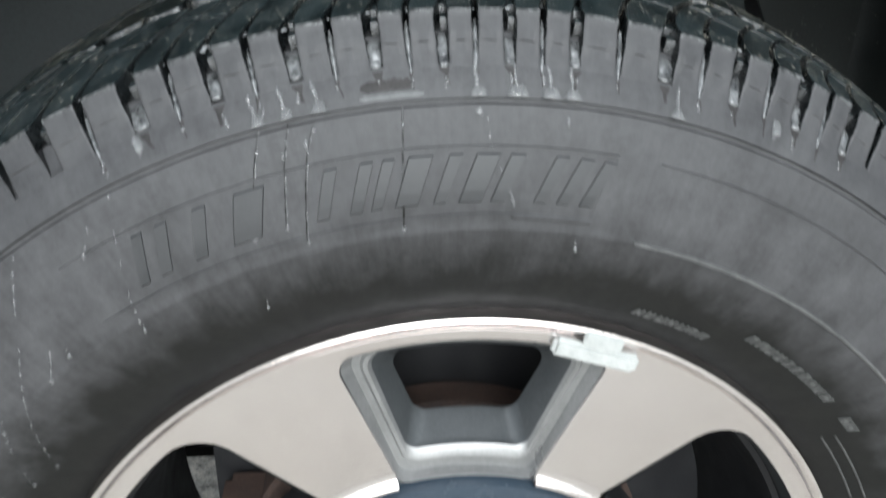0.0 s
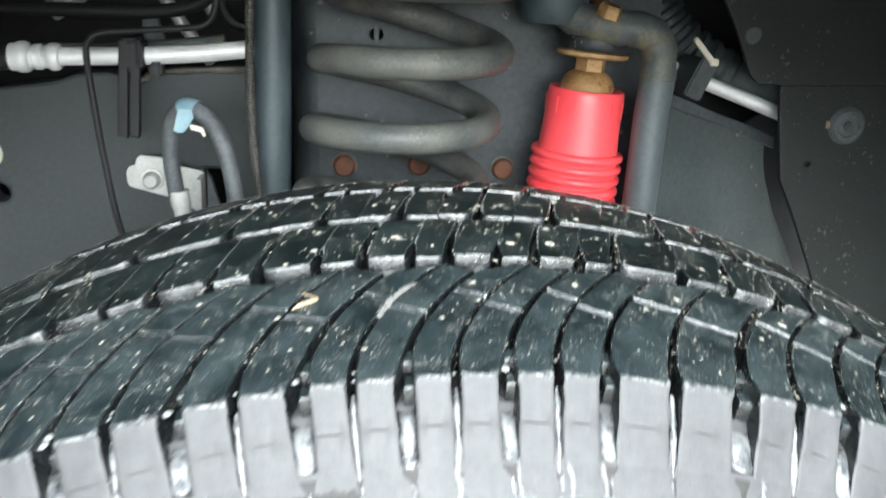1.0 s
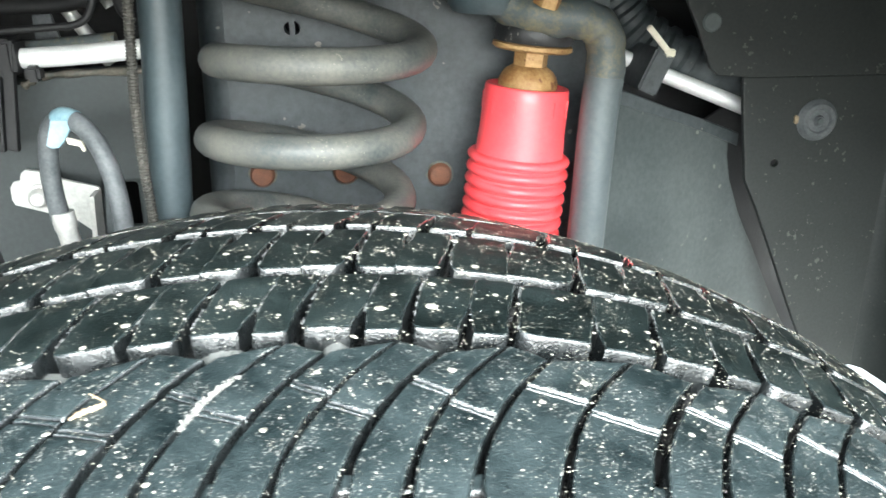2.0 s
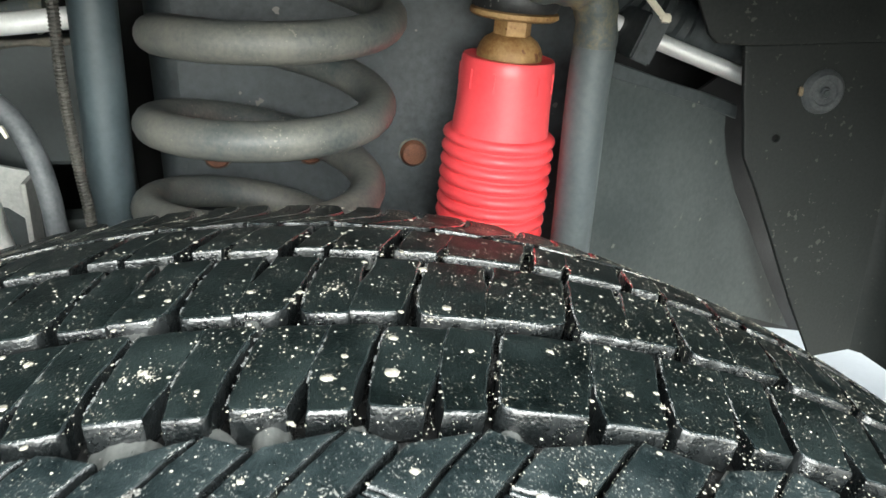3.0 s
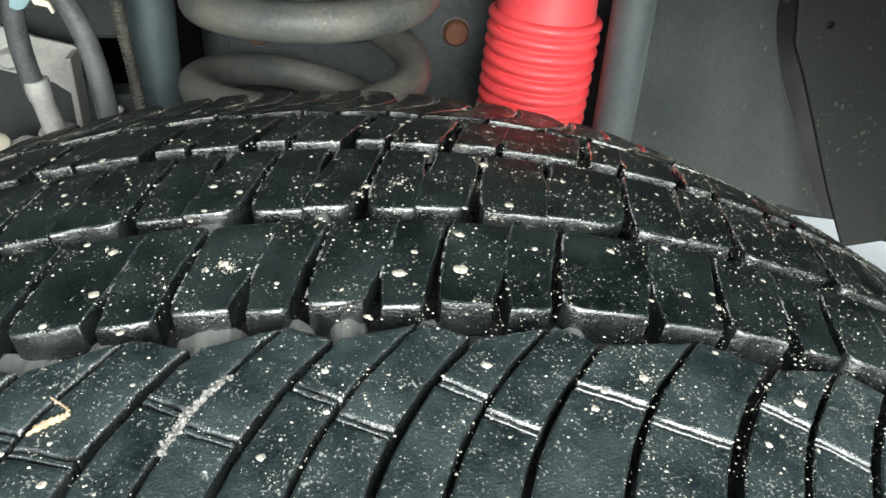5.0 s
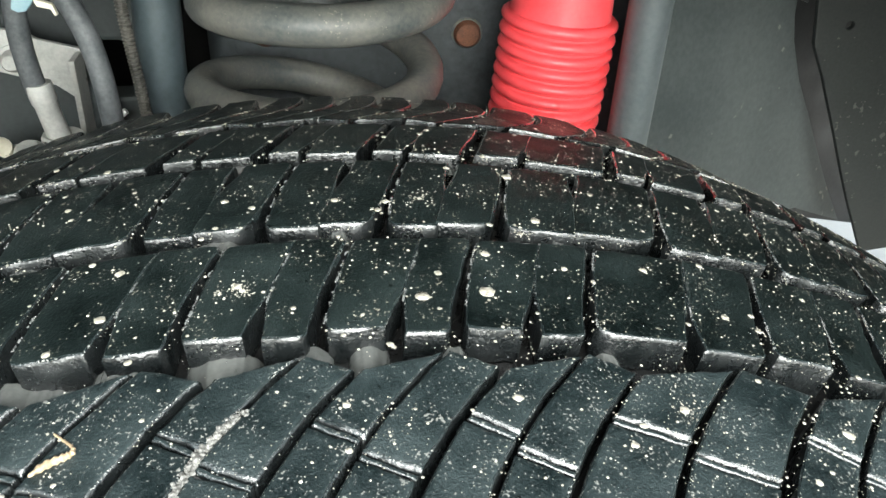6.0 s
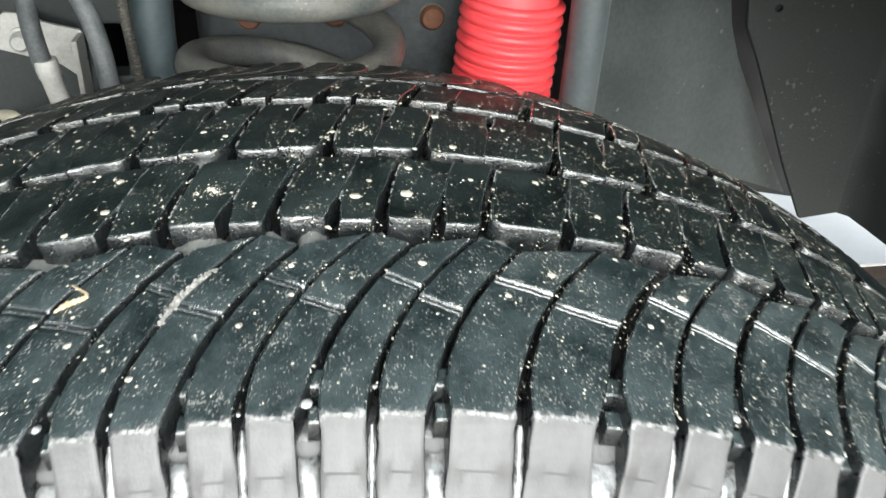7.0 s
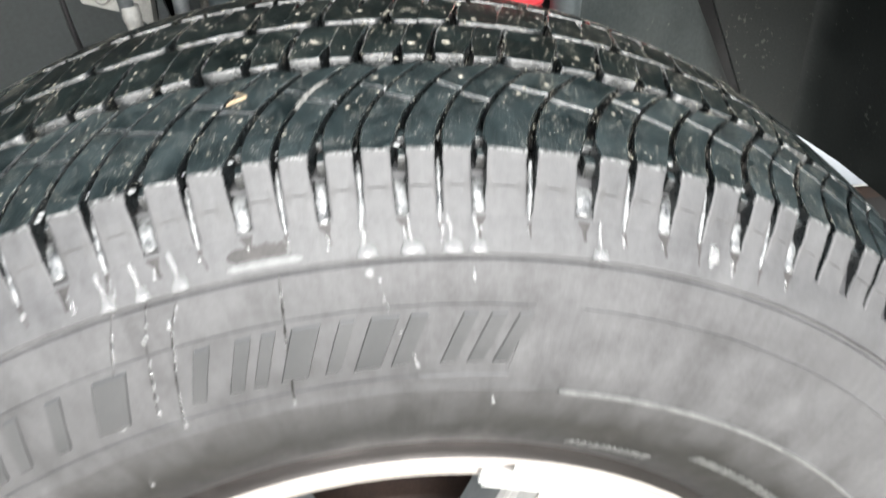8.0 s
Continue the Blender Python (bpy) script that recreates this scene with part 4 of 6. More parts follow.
def caliper():
    top = base("brake_caliper", "dark brake caliper over the rusty disc's edge", "brake caliper", (-0.12, 0.11, 0.42))
    part("housing", box(-0.158, -0.088, 0.098, 0.140, 0.395, 0.515, 0.006), "black", top)
    part("bridge", box(-0.150, -0.098, 0.052, 0.098, 0.405, 0.470, 0.006), "brown", top, "brown rusted bridge")


caliper()


# ---- moulded relief of the sidewall ----
def side_y(r):
    rs = [0.252, 0.258, 0.268, 0.280, 0.292, 0.3035, 0.313, 0.325, 0.338, 0.3488, 0.3512, 0.3585, 0.3600, 0.3633, 0.3655, 0.3735, 0.3848, 0.3955]
    ys = [-0.0030, -0.0075, -0.0140, -0.0205, -0.0258, -0.0285, -0.0284, -0.0270, -0.0245, -0.0220, -0.0219, -0.0192, -0.0184, -0.0182, -0.0172, -0.0122, -0.0058, 0.0009]
    return float(np.interp(r, rs, ys))


def raised(corners, height=0.0010, nr=4, nt=4):
    """A raised patch on the sidewall; corners (radius, degrees): low left, low right, top right, top left."""
    bm = bmesh.new()
    (r0, a0), (r1, a1), (r2, a2), (r3, a3) = corners
    def at(u, v, h):
        r = (r0 + (r1 - r0) * u) * (1 - v) + (r3 + (r2 - r3) * u) * v
        a = radians((a0 + (a1 - a0) * u) * (1 - v) + (a3 + (a2 - a3) * u) * v)
        return bm.verts.new((r * math.sin(a), side_y(r) - h, ZC + r * math.cos(a)))
    e = 0.06
    us = [0, e, *[e + (1 - 2 * e) * k / nt for k in range(1, nt)], 1 - e, 1]
    vs = [0, e, *[e + (1 - 2 * e) * k / nr for k in range(1, nr)], 1 - e, 1]
    grid = [[at(u, v, -0.0006 if i in (0, len(us) - 1) or j in (0, len(vs) - 1) else height) for i, u in enumerate(us)] for j, v in enumerate(vs)]
    for j in range(len(vs) - 1):
        for i in range(len(us) - 1):
            bm.faces.new((grid[j][i], grid[j][i + 1], grid[j + 1][i + 1], grid[j + 1][i]))
    return bm


def relief():
    # plain slanted bars of the maker's mark, in a framed band
    marks = [(-28.4, 1.0), (-26.4, 1.1), (-23.3, 1.2), (-20.0, 2.6), (-13.0, 1.1), (-10.3, 1.1), (-8.6, 1.0), (-6.7, 2.0), (-3.6, 1.1), (-1.6, 2.0), (1.0, 1.3), (4.5, 1.1), (6.4, 1.2), (8.3, 1.1)]
    for a, wdt in marks:
        part("moulded_mark", raised([(0.3172, a), (0.3172, a + wdt), (0.3405, a + wdt + 1.6), (0.3405, a + 1.6)], 0.0008), "letter", TYRE, "plain raised mark")
    for r0, r1, a0, a1 in ((0.3422, 0.3436, -33, 10.9), (0.3118, 0.3132, -33, 3.0), (0.3095, 0.3132, 3.0, 9.8), (0.3036, 0.3058, 14.1, 60), (0.3422, 0.3434, 14.3, 60), (0.2600, 0.2613, 52, 64), (0.2665, 0.2678, 52, 64)):
        n = max(2, int((a1 - a0) / 3))
        tall = 0.0014 if a0 == 14.1 else 0.0008
        bm = bmesh.new()
        prev = None
        for k in range(n + 1):
            a = radians(a0 + (a1 - a0) * k / n)
            row = []
            for r, h in ((r0, -0.0004), (r0 + 0.3 * (r1 - r0), tall), (r0 + 0.7 * (r1 - r0), tall), (r1, -0.0004)):
                row.append(bm.verts.new((r * math.sin(a), side_y(r) - h, ZC + r * math.cos(a))))
            if prev:
                for j in range(3):
                    bm.faces.new((prev[j], row[j], row[j + 1], prev[j + 1]))
            prev = row
        # the paler ridges carry dust and their highlight in the colour
        part("moulded_ridge", bm, "code" if a0 in (14.1, 52) else "side", TYRE, smooth=True)
    for r0, a0, r1, a1, wd in ((0.3095, 9.8, 0.3430, 10.9, 0.30),):
        part("moulded_ridge", raised([(r0, a0 - wd), (r0, a0), (r1, a1), (r1, a1 - wd)], 0.0003, 6, 2), "side", TYRE)
    # small codes near the rim, as plain bars
    rnd = random.Random(9)
    for r, a0, a1, n, h in ((0.2605, 18.7, 28.6, 7, 0.0052), (0.2735, 31.5, 45.8, 10, 0.0055), (0.2735, 49.0, 51.6, 2, 0.006)):
        for k in range(n):
            a = a0 + (a1 - a0) * (k + 0.12) / n
            b = a0 + (a1 - a0) * (k + 0.80 + rnd.uniform(-0.1, 0.1)) / n
            t = (b - a) * 0.30
            for c0, c1, lo, hi in ((a, a + t, 0.0, 1.0), (b - t, b, 0.0, 1.0), (a + t, b - t, *rnd.choice(((0.0, 0.3), (0.35, 0.65), (0.7, 1.0))))):
                part("code_bar", raised([(r + h * lo, c0), (r + h * lo, c1), (r + h * hi, c1 + 0.3), (r + h * hi, c0 + 0.3)], 0.0008, 2, 2), "code", TYRE)


relief()


# ---- suspension ----
def spring():
    u = Vector((0.152, 0, 1)).normalized()
    e1 = Vector((1, 0, -0.152)).normalized()
    e2 = Vector((0, 1, 0))
    c = Vector((0.0065, 0.366, 0.8047))
    R, pitch = 0.0592, 0.0468
    line = []
    for k in range(-36 * 4, 36 * 5 + 1):
        ph = math.pi + 2 * math.pi * k / 36
        line.append(c + u * (-0.0104 + pitch * k / 36) + R * (math.cos(ph) * e1 + math.sin(ph) * e2))
    ob = part("coil_spring", sweep(line, 0.0099, 18), "spring", smooth=True)
    tagged(ob, "dusty grey steel coil spring standing before the tower", "spring")


spring()


def shock():
    u = Vector((0.10, 0, 1)).normalized()
    at = lambda z: Vector((0.154, 0.425, 0.82)) + u * ((z - 0.82) / u.z)
    top = base("shock_absorber", "shock absorber with a bright red ribbed plastic boot", "shock absorber", (0.14, 0.425, 0.60))
    prof = [(0.0150, 0.8200), (0.0245, 0.8200), (0.0262, 0.8208), (0.0284, 0.8206), (0.0291, 0.8190), (0.0296, 0.812), (0.0300, 0.790), (0.0312, 0.7735)]
    z = 0.7735
    while z > 0.60:
        for k in range(7):
            t = k / 6 * math.pi
            prof.append((0.0328 + 0.0036 * math.sin(t), z - 0.0066 * (1 - math.cos(t)) / 2))
        z -= 0.0088
        prof.append((0.0322, z + 0.0010))
    prof = [(r, (h - 0.82) / u.z) for r, h in prof]
    boot = part("boot", turned(prof, at(0.82), u, 56), "red", top, "bright red ribbed plastic boot", smooth=True)
    for a in (-150, -118, -62, -30, 20, 60, 110, 160):
        q = Vector((0, 0, 1)).rotation_difference(u).to_matrix().to_4x4()
        bm = box(-0.0008, 0.0008, -0.0304, -0.0285, -0.018, -0.006, 0.0003)
        bmesh.ops.transform(bm, matrix=Matrix.Translation(at(0.82)) @ q @ Matrix.Rotation(radians(a + 90), 4, "Z"), verts=bm.verts)
        part("slot", bm, "red", boot)
    part("rod_nut", turned([(0.0, 0.0110), (0.0120, 0.0105), (0.0165, 0.0075), (0.0190, 0.0040), (0.0205, 0.000), (0.0205, -0.006)], at(0.8235), u, 6 * 6), "ochre", top, "yellow rusted nut", smooth=True)
    part("stud", turned([(0.0, 0.022), (0.0118, 0.022), (0.0118, 0.002), (0.0125, 0.0), (0.0125, -0.004)], at(0.831), u, 6), "ochre", top, "rusted hexagonal stud")
    part("washer", turned([(0.004, 0.005), (0.024, 0.0050), (0.0272, 0.0040), (0.0275, 0.0015), (0.0255, 0.0), (0.004, 0.0)], at(0.8445), u, 40), "ochre", top, "rust-yellow cupped washer", smooth=True)
    part("bushing", turned([(0.004, 0.0), (0.0255, 0.0), (0.0275, 0.004), (0.0268, 0.010), (0.0235, 0.0155), (0.004, 0.017)], at(0.8495), u, 40), "scuff", top, "black rubber bushing", smooth=True)
    part("rod", turned([(0.0, 0.12), (0.0065, 0.12), (0.0065, 0.0), (0.0, 0.0)], at(0.868), u, 16), "rust", top, "rusty threaded rod", smooth=True)
    part("top_nut", turned([(0.0, 0.0095), (0.0075, 0.0092), (0.0088, 0.007), (0.0088, 0.0), (0.0, 0.0)], Vector((0.1570, 0.394, 0.8755)), (0.25, -0.2, 0.9), 6), "ochre", top, "pale rusted nut")


shock()


def stays():
    top = base("bent_bar", "grey bent steel bar with rust stains at its bend", "bar", (0.19, 0.402, 0.60))
    line = smooth_line([(0.188, 0.402, 0.60), (0.1945, 0.402, 0.72), (0.1985, 0.402, 0.80), (0.2015, 0.402, 0.838), (0.1975, 0.402, 0.8585), (0.182, 0.402, 0.8665), (0.160, 0.405, 0.868), (0.140, 0.414, 0.874), (0.126, 0.428, 0.884)], 10)
    part("shaft", sweep(line[:28], 0.0132, 20), "bar_paint", top, smooth=True)
    part("bend", sweep(line[27:], lambda k, n: 0.0130 + 0.0005 * math.sin(k * 0.9), 20), "stained", top, "rust-stained bend", smooth=True)
    top = base("upper_mount", "blue-grey steel shock mount above the bushing", "mount", (0.125, 0.425, 0.88))
    part("cup", turned([(0.0, 0.15), (0.0262, 0.15), (0.0265, 0.010), (0.0250, 0.001), (0.021, -0.004), (0.0, -0.005)], Vector((0.1235, 0.425, 0.8735)), (0.05, 0, 1), 36), "steel_blue", top, smooth=True)
    part("flange", turned([(0.0, 0.006), (0.0235, 0.006), (0.0250, 0.004), (0.0250, 0.0), (0.0, 0.0)], Vector((0.154, 0.425, 0.8655)), (0.10, 0, 1), 32), "steel_blue", top, smooth=True)
    ob = part("upright_tube", sweep(smooth_line([(-0.076, 0.388, 1.02), (-0.0785, 0.388, 0.90), (-0.0825, 0.388, 0.80), (-0.0855, 0.388, 0.74), (-0.089, 0.388, 0.58)], 8), 0.0128, 20), "steel_blue", smooth=True)
    tagged(ob, "thick blue-grey upright steel tube beside the spring", "tube")


stays()


def bolts():
    for x, z in ((-0.034, 0.7520), (0.0275, 0.7520), (0.0985, 0.7470)):
        top = base("tower_bolt", "rust-brown round bolt head on the spring tower", "bolt", (x, 0.472, z), "bolts on the tower")
        part("head", turned([(0.0, 0.0052), (0.004, 0.0056), (0.0074, 0.0050), (0.0090, 0.0030), (0.0094, 0.0)], (x, 0.472, z), (0, -1, 0), 20), "rust", top, smooth=True)
        part("washer", turned([(0.0, 0.0008), (0.0100, 0.0007), (0.0107, 0.0)], (x, 0.472, z), (0, -1, 0), 24), "stained", top, "stained ring round the head", smooth=True)


bolts()


def brake_line():
    """Brake hose, its ferrule, bracket and the taped loop."""
    top = base("brake_hose", "looped grey rubber brake hose with pale blue tape", "hose", (-0.13, 0.37, 0.70))
    part("hose_run", sweep(smooth_line([(-0.1515, 0.379, 0.752), (-0.1530, 0.378, 0.776), (-0.1515, 0.377, 0.797), (-0.1475, 0.374, 0.810), (-0.139, 0.369, 0.8175), (-0.130, 0.363, 0.8165),
                                        (-0.1195, 0.359, 0.8065), (-0.1125, 0.355, 0.791), (-0.1085, 0.352, 0.772), (-0.107, 0.350, 0.750), (-0.106, 0.350, 0.68)], 8), 0.0058, 16), "hose", top, smooth=True)
    part("tape", sweep(smooth_line([(-0.1408, 0.3697, 0.8162), (-0.1375, 0.3680, 0.8178), (-0.1335, 0.3650, 0.8176), (-0.1298, 0.3630, 0.8164)], 6), lambda k, n: 0.0063 + 0.0001 * math.sin(k * 1.3), 16), "tape", top, "pale blue tape", smooth=True)
    flap = slab([(-0.1412, 0.8185), (-0.1330, 0.8180), (-0.1318, 0.8120), (-0.1362, 0.8050), (-0.1388, 0.8022), (-0.1425, 0.8020), (-0.1452, 0.8040), (-0.1442, 0.8075)], 0.3565, 0.0020, (), 0.0007, lambda x, z: 0.25 * (x + 0.138))
    part("tape_end", flap, "tape", top)
    part("tie", slab([(-0.1358, 0.8075), (-0.1300, 0.8058), (-0.1268, 0.8048), (-0.1252, 0.7990), (-0.1268, 0.7985), (-0.1282, 0.8020), (-0.1345, 0.8035)], 0.3595, 0.0025, (), 0.0007), "cream", top, "cream tie end")
    part("ferrule", sweep([Vector(p) for p in ((-0.1500, 0.379, 0.757), (-0.1498, 0.379, 0.753), (-0.1492, 0.380, 0.746), (-0.149, 0.380, 0.744), (-0.146, 0.381, 0.722))],
                          lambda k, n: (0.0070, 0.0072, 0.0070, 0.0062, 0.0064)[k], 16), "zinc", top, "crimped zinc ferrule", smooth=True)
    part("fitting", turned([(0.0, 0.012), (0.011, 0.012), (0.012, 0.010), (0.012, -0.022), (0.0, -0.022)], (-0.146, 0.383, 0.713), (0.12, 0, 1), 24), "zinc", top, "zinc fitting", smooth=True)
    br = base("hose_bracket", "pale galvanised bracket bolted to the inner wing", "bracket", (-0.17, 0.44, 0.72))
    outline = [(-0.1995, 0.758), (-0.197, 0.762), (-0.1925, 0.763), (-0.191, 0.768), (-0.188, 0.7705), (-0.173, 0.768), (-0.165, 0.763), (-0.143, 0.757), (-0.1415, 0.755), (-0.146, 0.722), (-0.160, 0.734),
               (-0.176, 0.739), (-0.198, 0.746), (-0.1995, 0.750)]
    part("plate", slab(outline, 0.436, 0.003, (), 0.0007), "zinc", br)
    part("flange", slab([(-0.1445, 0.755), (-0.1410, 0.755), (-0.1432, 0.700), (-0.1467, 0.700)], 0.418, 0.020, (), 0.0007), "zinc", br)
    part("stay", slab([(-0.1400, 0.755), (-0.1370, 0.750), (-0.1290, 0.715), (-0.1280, 0.690), (-0.1440, 0.690)], 0.441, 0.004, (), 0.0007), "plate", br, "dark steel stay")
    part("bolt", turned([(0.0, 0.0085), (0.0045, 0.0085), (0.0062, 0.0065), (0.0066, 0.002), (0.0085, 0.0015), (0.0088, 0.0)], (-0.1805, 0.436, 0.7515), (0, -1, 0), 24), "zinc", br, "round zinc bolt head", smooth=True)
    lo = base("caliper_fitting", "pale zinc hose block low beside the tyre", "fitting", (-0.19, 0.40, 0.69))
    part("block", box(-0.215, -0.155, 0.39, 0.415, 0.680, 0.7075, 0.004), "zinc", lo)
    part("bolt", turned([(0.0, 0.008), (0.006, 0.0075), (0.0085, 0.005), (0.0088, 0.0)], (-0.170, 0.395, 0.7065), (0, -0.3, 1), 20), "zinc", lo, smooth=True)
    part("cap", turned([(0.0, 0.007), (0.009, 0.0065), (0.0125, 0.004), (0.0128, 0.0)], (-0.193, 0.398, 0.7065), (0, -0.3, 1), 24), "cream", lo, smooth=True)


brake_line()


def left_lines():
    ob = part("corrugated_conduit", sweep(even_line([(-0.0905, 0.362, 0.98), (-0.0905, 0.36, 0.895), (-0.0915, 0.36, 0.876), (-0.0940, 0.36, 0.829), (-0.0940, 0.36, 0.80), (-0.0930, 0.36, 0.776),
                                                       (-0.0920, 0.36, 0.757), (-0.090, 0.36, 0.68)], 0.00048), lambda k, n: 0.0032 if k % 4 < 2 else 0.0026, 10), "conduit", smooth=False)
    tagged(ob, "thin dark corrugated cable conduit running upright", "conduit")
    top = base("pipe", "bright aluminium pipe along the inner wing", "pipe", (-0.2, 0.42, 0.84))
    part("tube", sweep(smooth_line([(-0.236, 0.424, 0.8455), (-0.20, 0.424, 0.8455), (-0.17, 0.424, 0.8458), (-0.135, 0.424, 0.8475), (-0.097, 0.424, 0.8505), (-0.083, 0.424, 0.8515)], 6), 0.0064, 18), "alu", top, smooth=True)
    part("fitting", turned([(0.0068, 0.0), (0.0088, 0.0008), (0.0098, 0.003), (0.0098, 0.0065), (0.0086, 0.0085), (0.0080, 0.0095), (0.0080, 0.0125), (0.0092, 0.0135), (0.0092, 0.0175), (0.0078, 0.0185), (0.0078, 0.0205), (0.0102, 0.0218), (0.0112, 0.0240), (0.0110, 0.0285), (0.0098, 0.0305), (0.0098, 0.034), (0.0, 0.034)], (-0.232, 0.424, 0.8452), (-1, 0, 0), 32), "alu", top, "stepped aluminium hose fitting", smooth=True)
    part("sleeve", sweep(smooth_line([(-0.266, 0.424, 0.845), (-0.30, 0.425, 0.842), (-0.36, 0.43, 0.835)], 6), 0.0085, 16), "black", top, "black rubber sleeve", smooth=True)
    cl = base("pipe_clip", "black plastic double strip clip over the pipe", "clip", (-0.18, 0.41, 0.79))
    for x in (-0.1852, -0.1770):
        part("strip", slab([(x - 0.0033, 0.858), (x + 0.0033, 0.858), (x + 0.0033 - 0.0075, 0.788), (x - 0.0033 - 0.0075, 0.790)], 0.411, 0.006, (), 0.001), "black", cl)
    part("clip_head", box(-0.1888, -0.1733, 0.409, 0.436, 0.836, 0.859, 0.003), "black", cl)
    part("lug", box(-0.1700, -0.1610, 0.412, 0.425, 0.832, 0.842, 0.002), "black", cl)
    ob = part("thin_pipe", sweep(smooth_line([(-0.113, 0.38, 0.96), (-0.1145, 0.38, 0.895), (-0.116, 0.38, 0.880), (-0.1235, 0.38, 0.8705), (-0.142, 0.38, 0.868), (-0.188, 0.38, 0.8655), (-0.1985, 0.38, 0.861), (-0.2020, 0.38, 0.852),
                                              (-0.2010, 0.38, 0.821), (-0.198, 0.38, 0.774), (-0.194, 0.38, 0.736), (-0.190, 0.385, 0.715), (-0.180, 0.39, 0.703)], 8), 0.0022, 10), "black", smooth=True)
    tagged(ob, "thin black bent line crossing the inner wing", "line")
    bt = base("wing_bolt", "large pale washer bolt on the inner wing", "bolt", (-0.31, 0.462, 0.768))
    part("washer", turned([(0.0, 0.003), (0.0115, 0.0028), (0.0128, 0.001), (0.0128, 0.0)], (-0.310, 0.462, 0.768), (0, -1, 0), 28), "cream", bt, smooth=True)
    part("head", turned([(0.0, 0.0095), (0.0070, 0.0092), (0.0078, 0.008), (0.0078, 0.002)], (-0.310, 0.462, 0.768), (0, -1, 0), 6), "zinc", bt)
    tag = part("cable_tie", sweep(smooth_line([(-0.132, 0.452, 0.7065), (-0.1285, 0.449, 0.7085), (-0.1255, 0.449, 0.7105)], 5), 0.0022, 10), "white", smooth=True)
    tagged(tag, "short white plastic tie end beside the hose", "cable tie")
    lip = part("trim", sweep(smooth_line([(-0.188, 0.461, 0.8225), (-0.183, 0.461, 0.8255), (-0.176, 0.461, 0.8288), (-0.160, 0.461, 0.8302), (-0.130, 0.461, 0.8312), (-0.092, 0.461, 0.8312)], 8), lambda k, n: 0.0026 + 0.0006 * math.sin(k * 0.8), 10), "dusty_lip", smooth=True)
    tagged(lip, "dusty brown lip along the top of the inner wing", "trim", kind="structure")
    ob = part("bay_pipe", sweep(smooth_line([(-0.285, 0.447, 0.845), (-0.243, 0.447, 0.8475), (-0.206, 0.447, 0.8470), (-0.16, 0.447, 0.8500), (-0.12, 0.447, 0.8535)], 6), 0.0056, 16), "stained", smooth=True)
    tagged(ob, "dull stained pipe behind the bright aluminium one", "pipe")
    ob = part("bay_fitting", turned([(0.0, 0.0), (0.0075, 0.0), (0.0085, 0.002), (0.0085, 0.006), (0.0068, 0.007), (0.0068, 0.0085), (0.0092, 0.0095), (0.0092, 0.013), (0.0070, 0.014), (0.0070, 0.016), (0.0092, 0.017), (0.0092, 0.021), (0.0070, 0.022), (0.0070, 0.045), (0.0, 0.045)],
                                    (-0.2600, 0.50, 0.8720), (0.86, 0.1, 0.5), 28), "zinc", smooth=True)
    tagged(ob, "ribbed bright metal hose fitting in the dark engine bay", "fitting")
    ob = part("bay_bracket", slab([(-0.199, 0.864), (-0.186, 0.866), (-0.180, 0.842), (-0.184, 0.830), (-0.199, 0.832)], 0.535, 0.004, (), 0.001), "hose")
    tagged(ob, "dull grey bracket behind the pipes in the engine bay", "bracket")
    # hoses in the dark above the inner wing
    for nm, mt, r, pts in (("bay_hose", "black", 0.0055, [(-0.30, 0.50, 0.876), (-0.24, 0.49, 0.874), (-0.165, 0.49, 0.874), (-0.135, 0.49, 0.886), (-0.12, 0.49, 0.92)]),
                           ("bay_hose", "black", 0.0050, [(-0.128, 0.50, 0.93), (-0.128, 0.50, 0.885), (-0.122, 0.50, 0.866), (-0.105, 0.50, 0.860), (-0.09, 0.50, 0.862)]),
                           ("bay_pipe", "zinc", 0.0050, [(-0.186, 0.51, 0.92), (-0.178, 0.51, 0.893), (-0.165, 0.51, 0.868), (-0.152, 0.51, 0.848), (-0.14, 0.51, 0.83)]),
                           ("bay_pipe", "zinc", 0.0045, [(-0.168, 0.53, 0.92), (-0.155, 0.53, 0.896), (-0.14, 0.53, 0.87)]),
                           ("bay_hose", "black", 0.009, [(-0.40, 0.56, 0.91), (-0.30, 0.56, 0.90), (-0.2, 0.57, 0.905), (-0.1, 0.57, 0.91)])):
        ob = part(nm, sweep(smooth_line(pts, 8), r, 14), mt, smooth=True)
        tagged(ob, "black rubber hose in the dark engine bay" if mt == "black" else "pale metal pipe in the dark engine bay", "hose" if mt == "black" else "pipe")


left_lines()


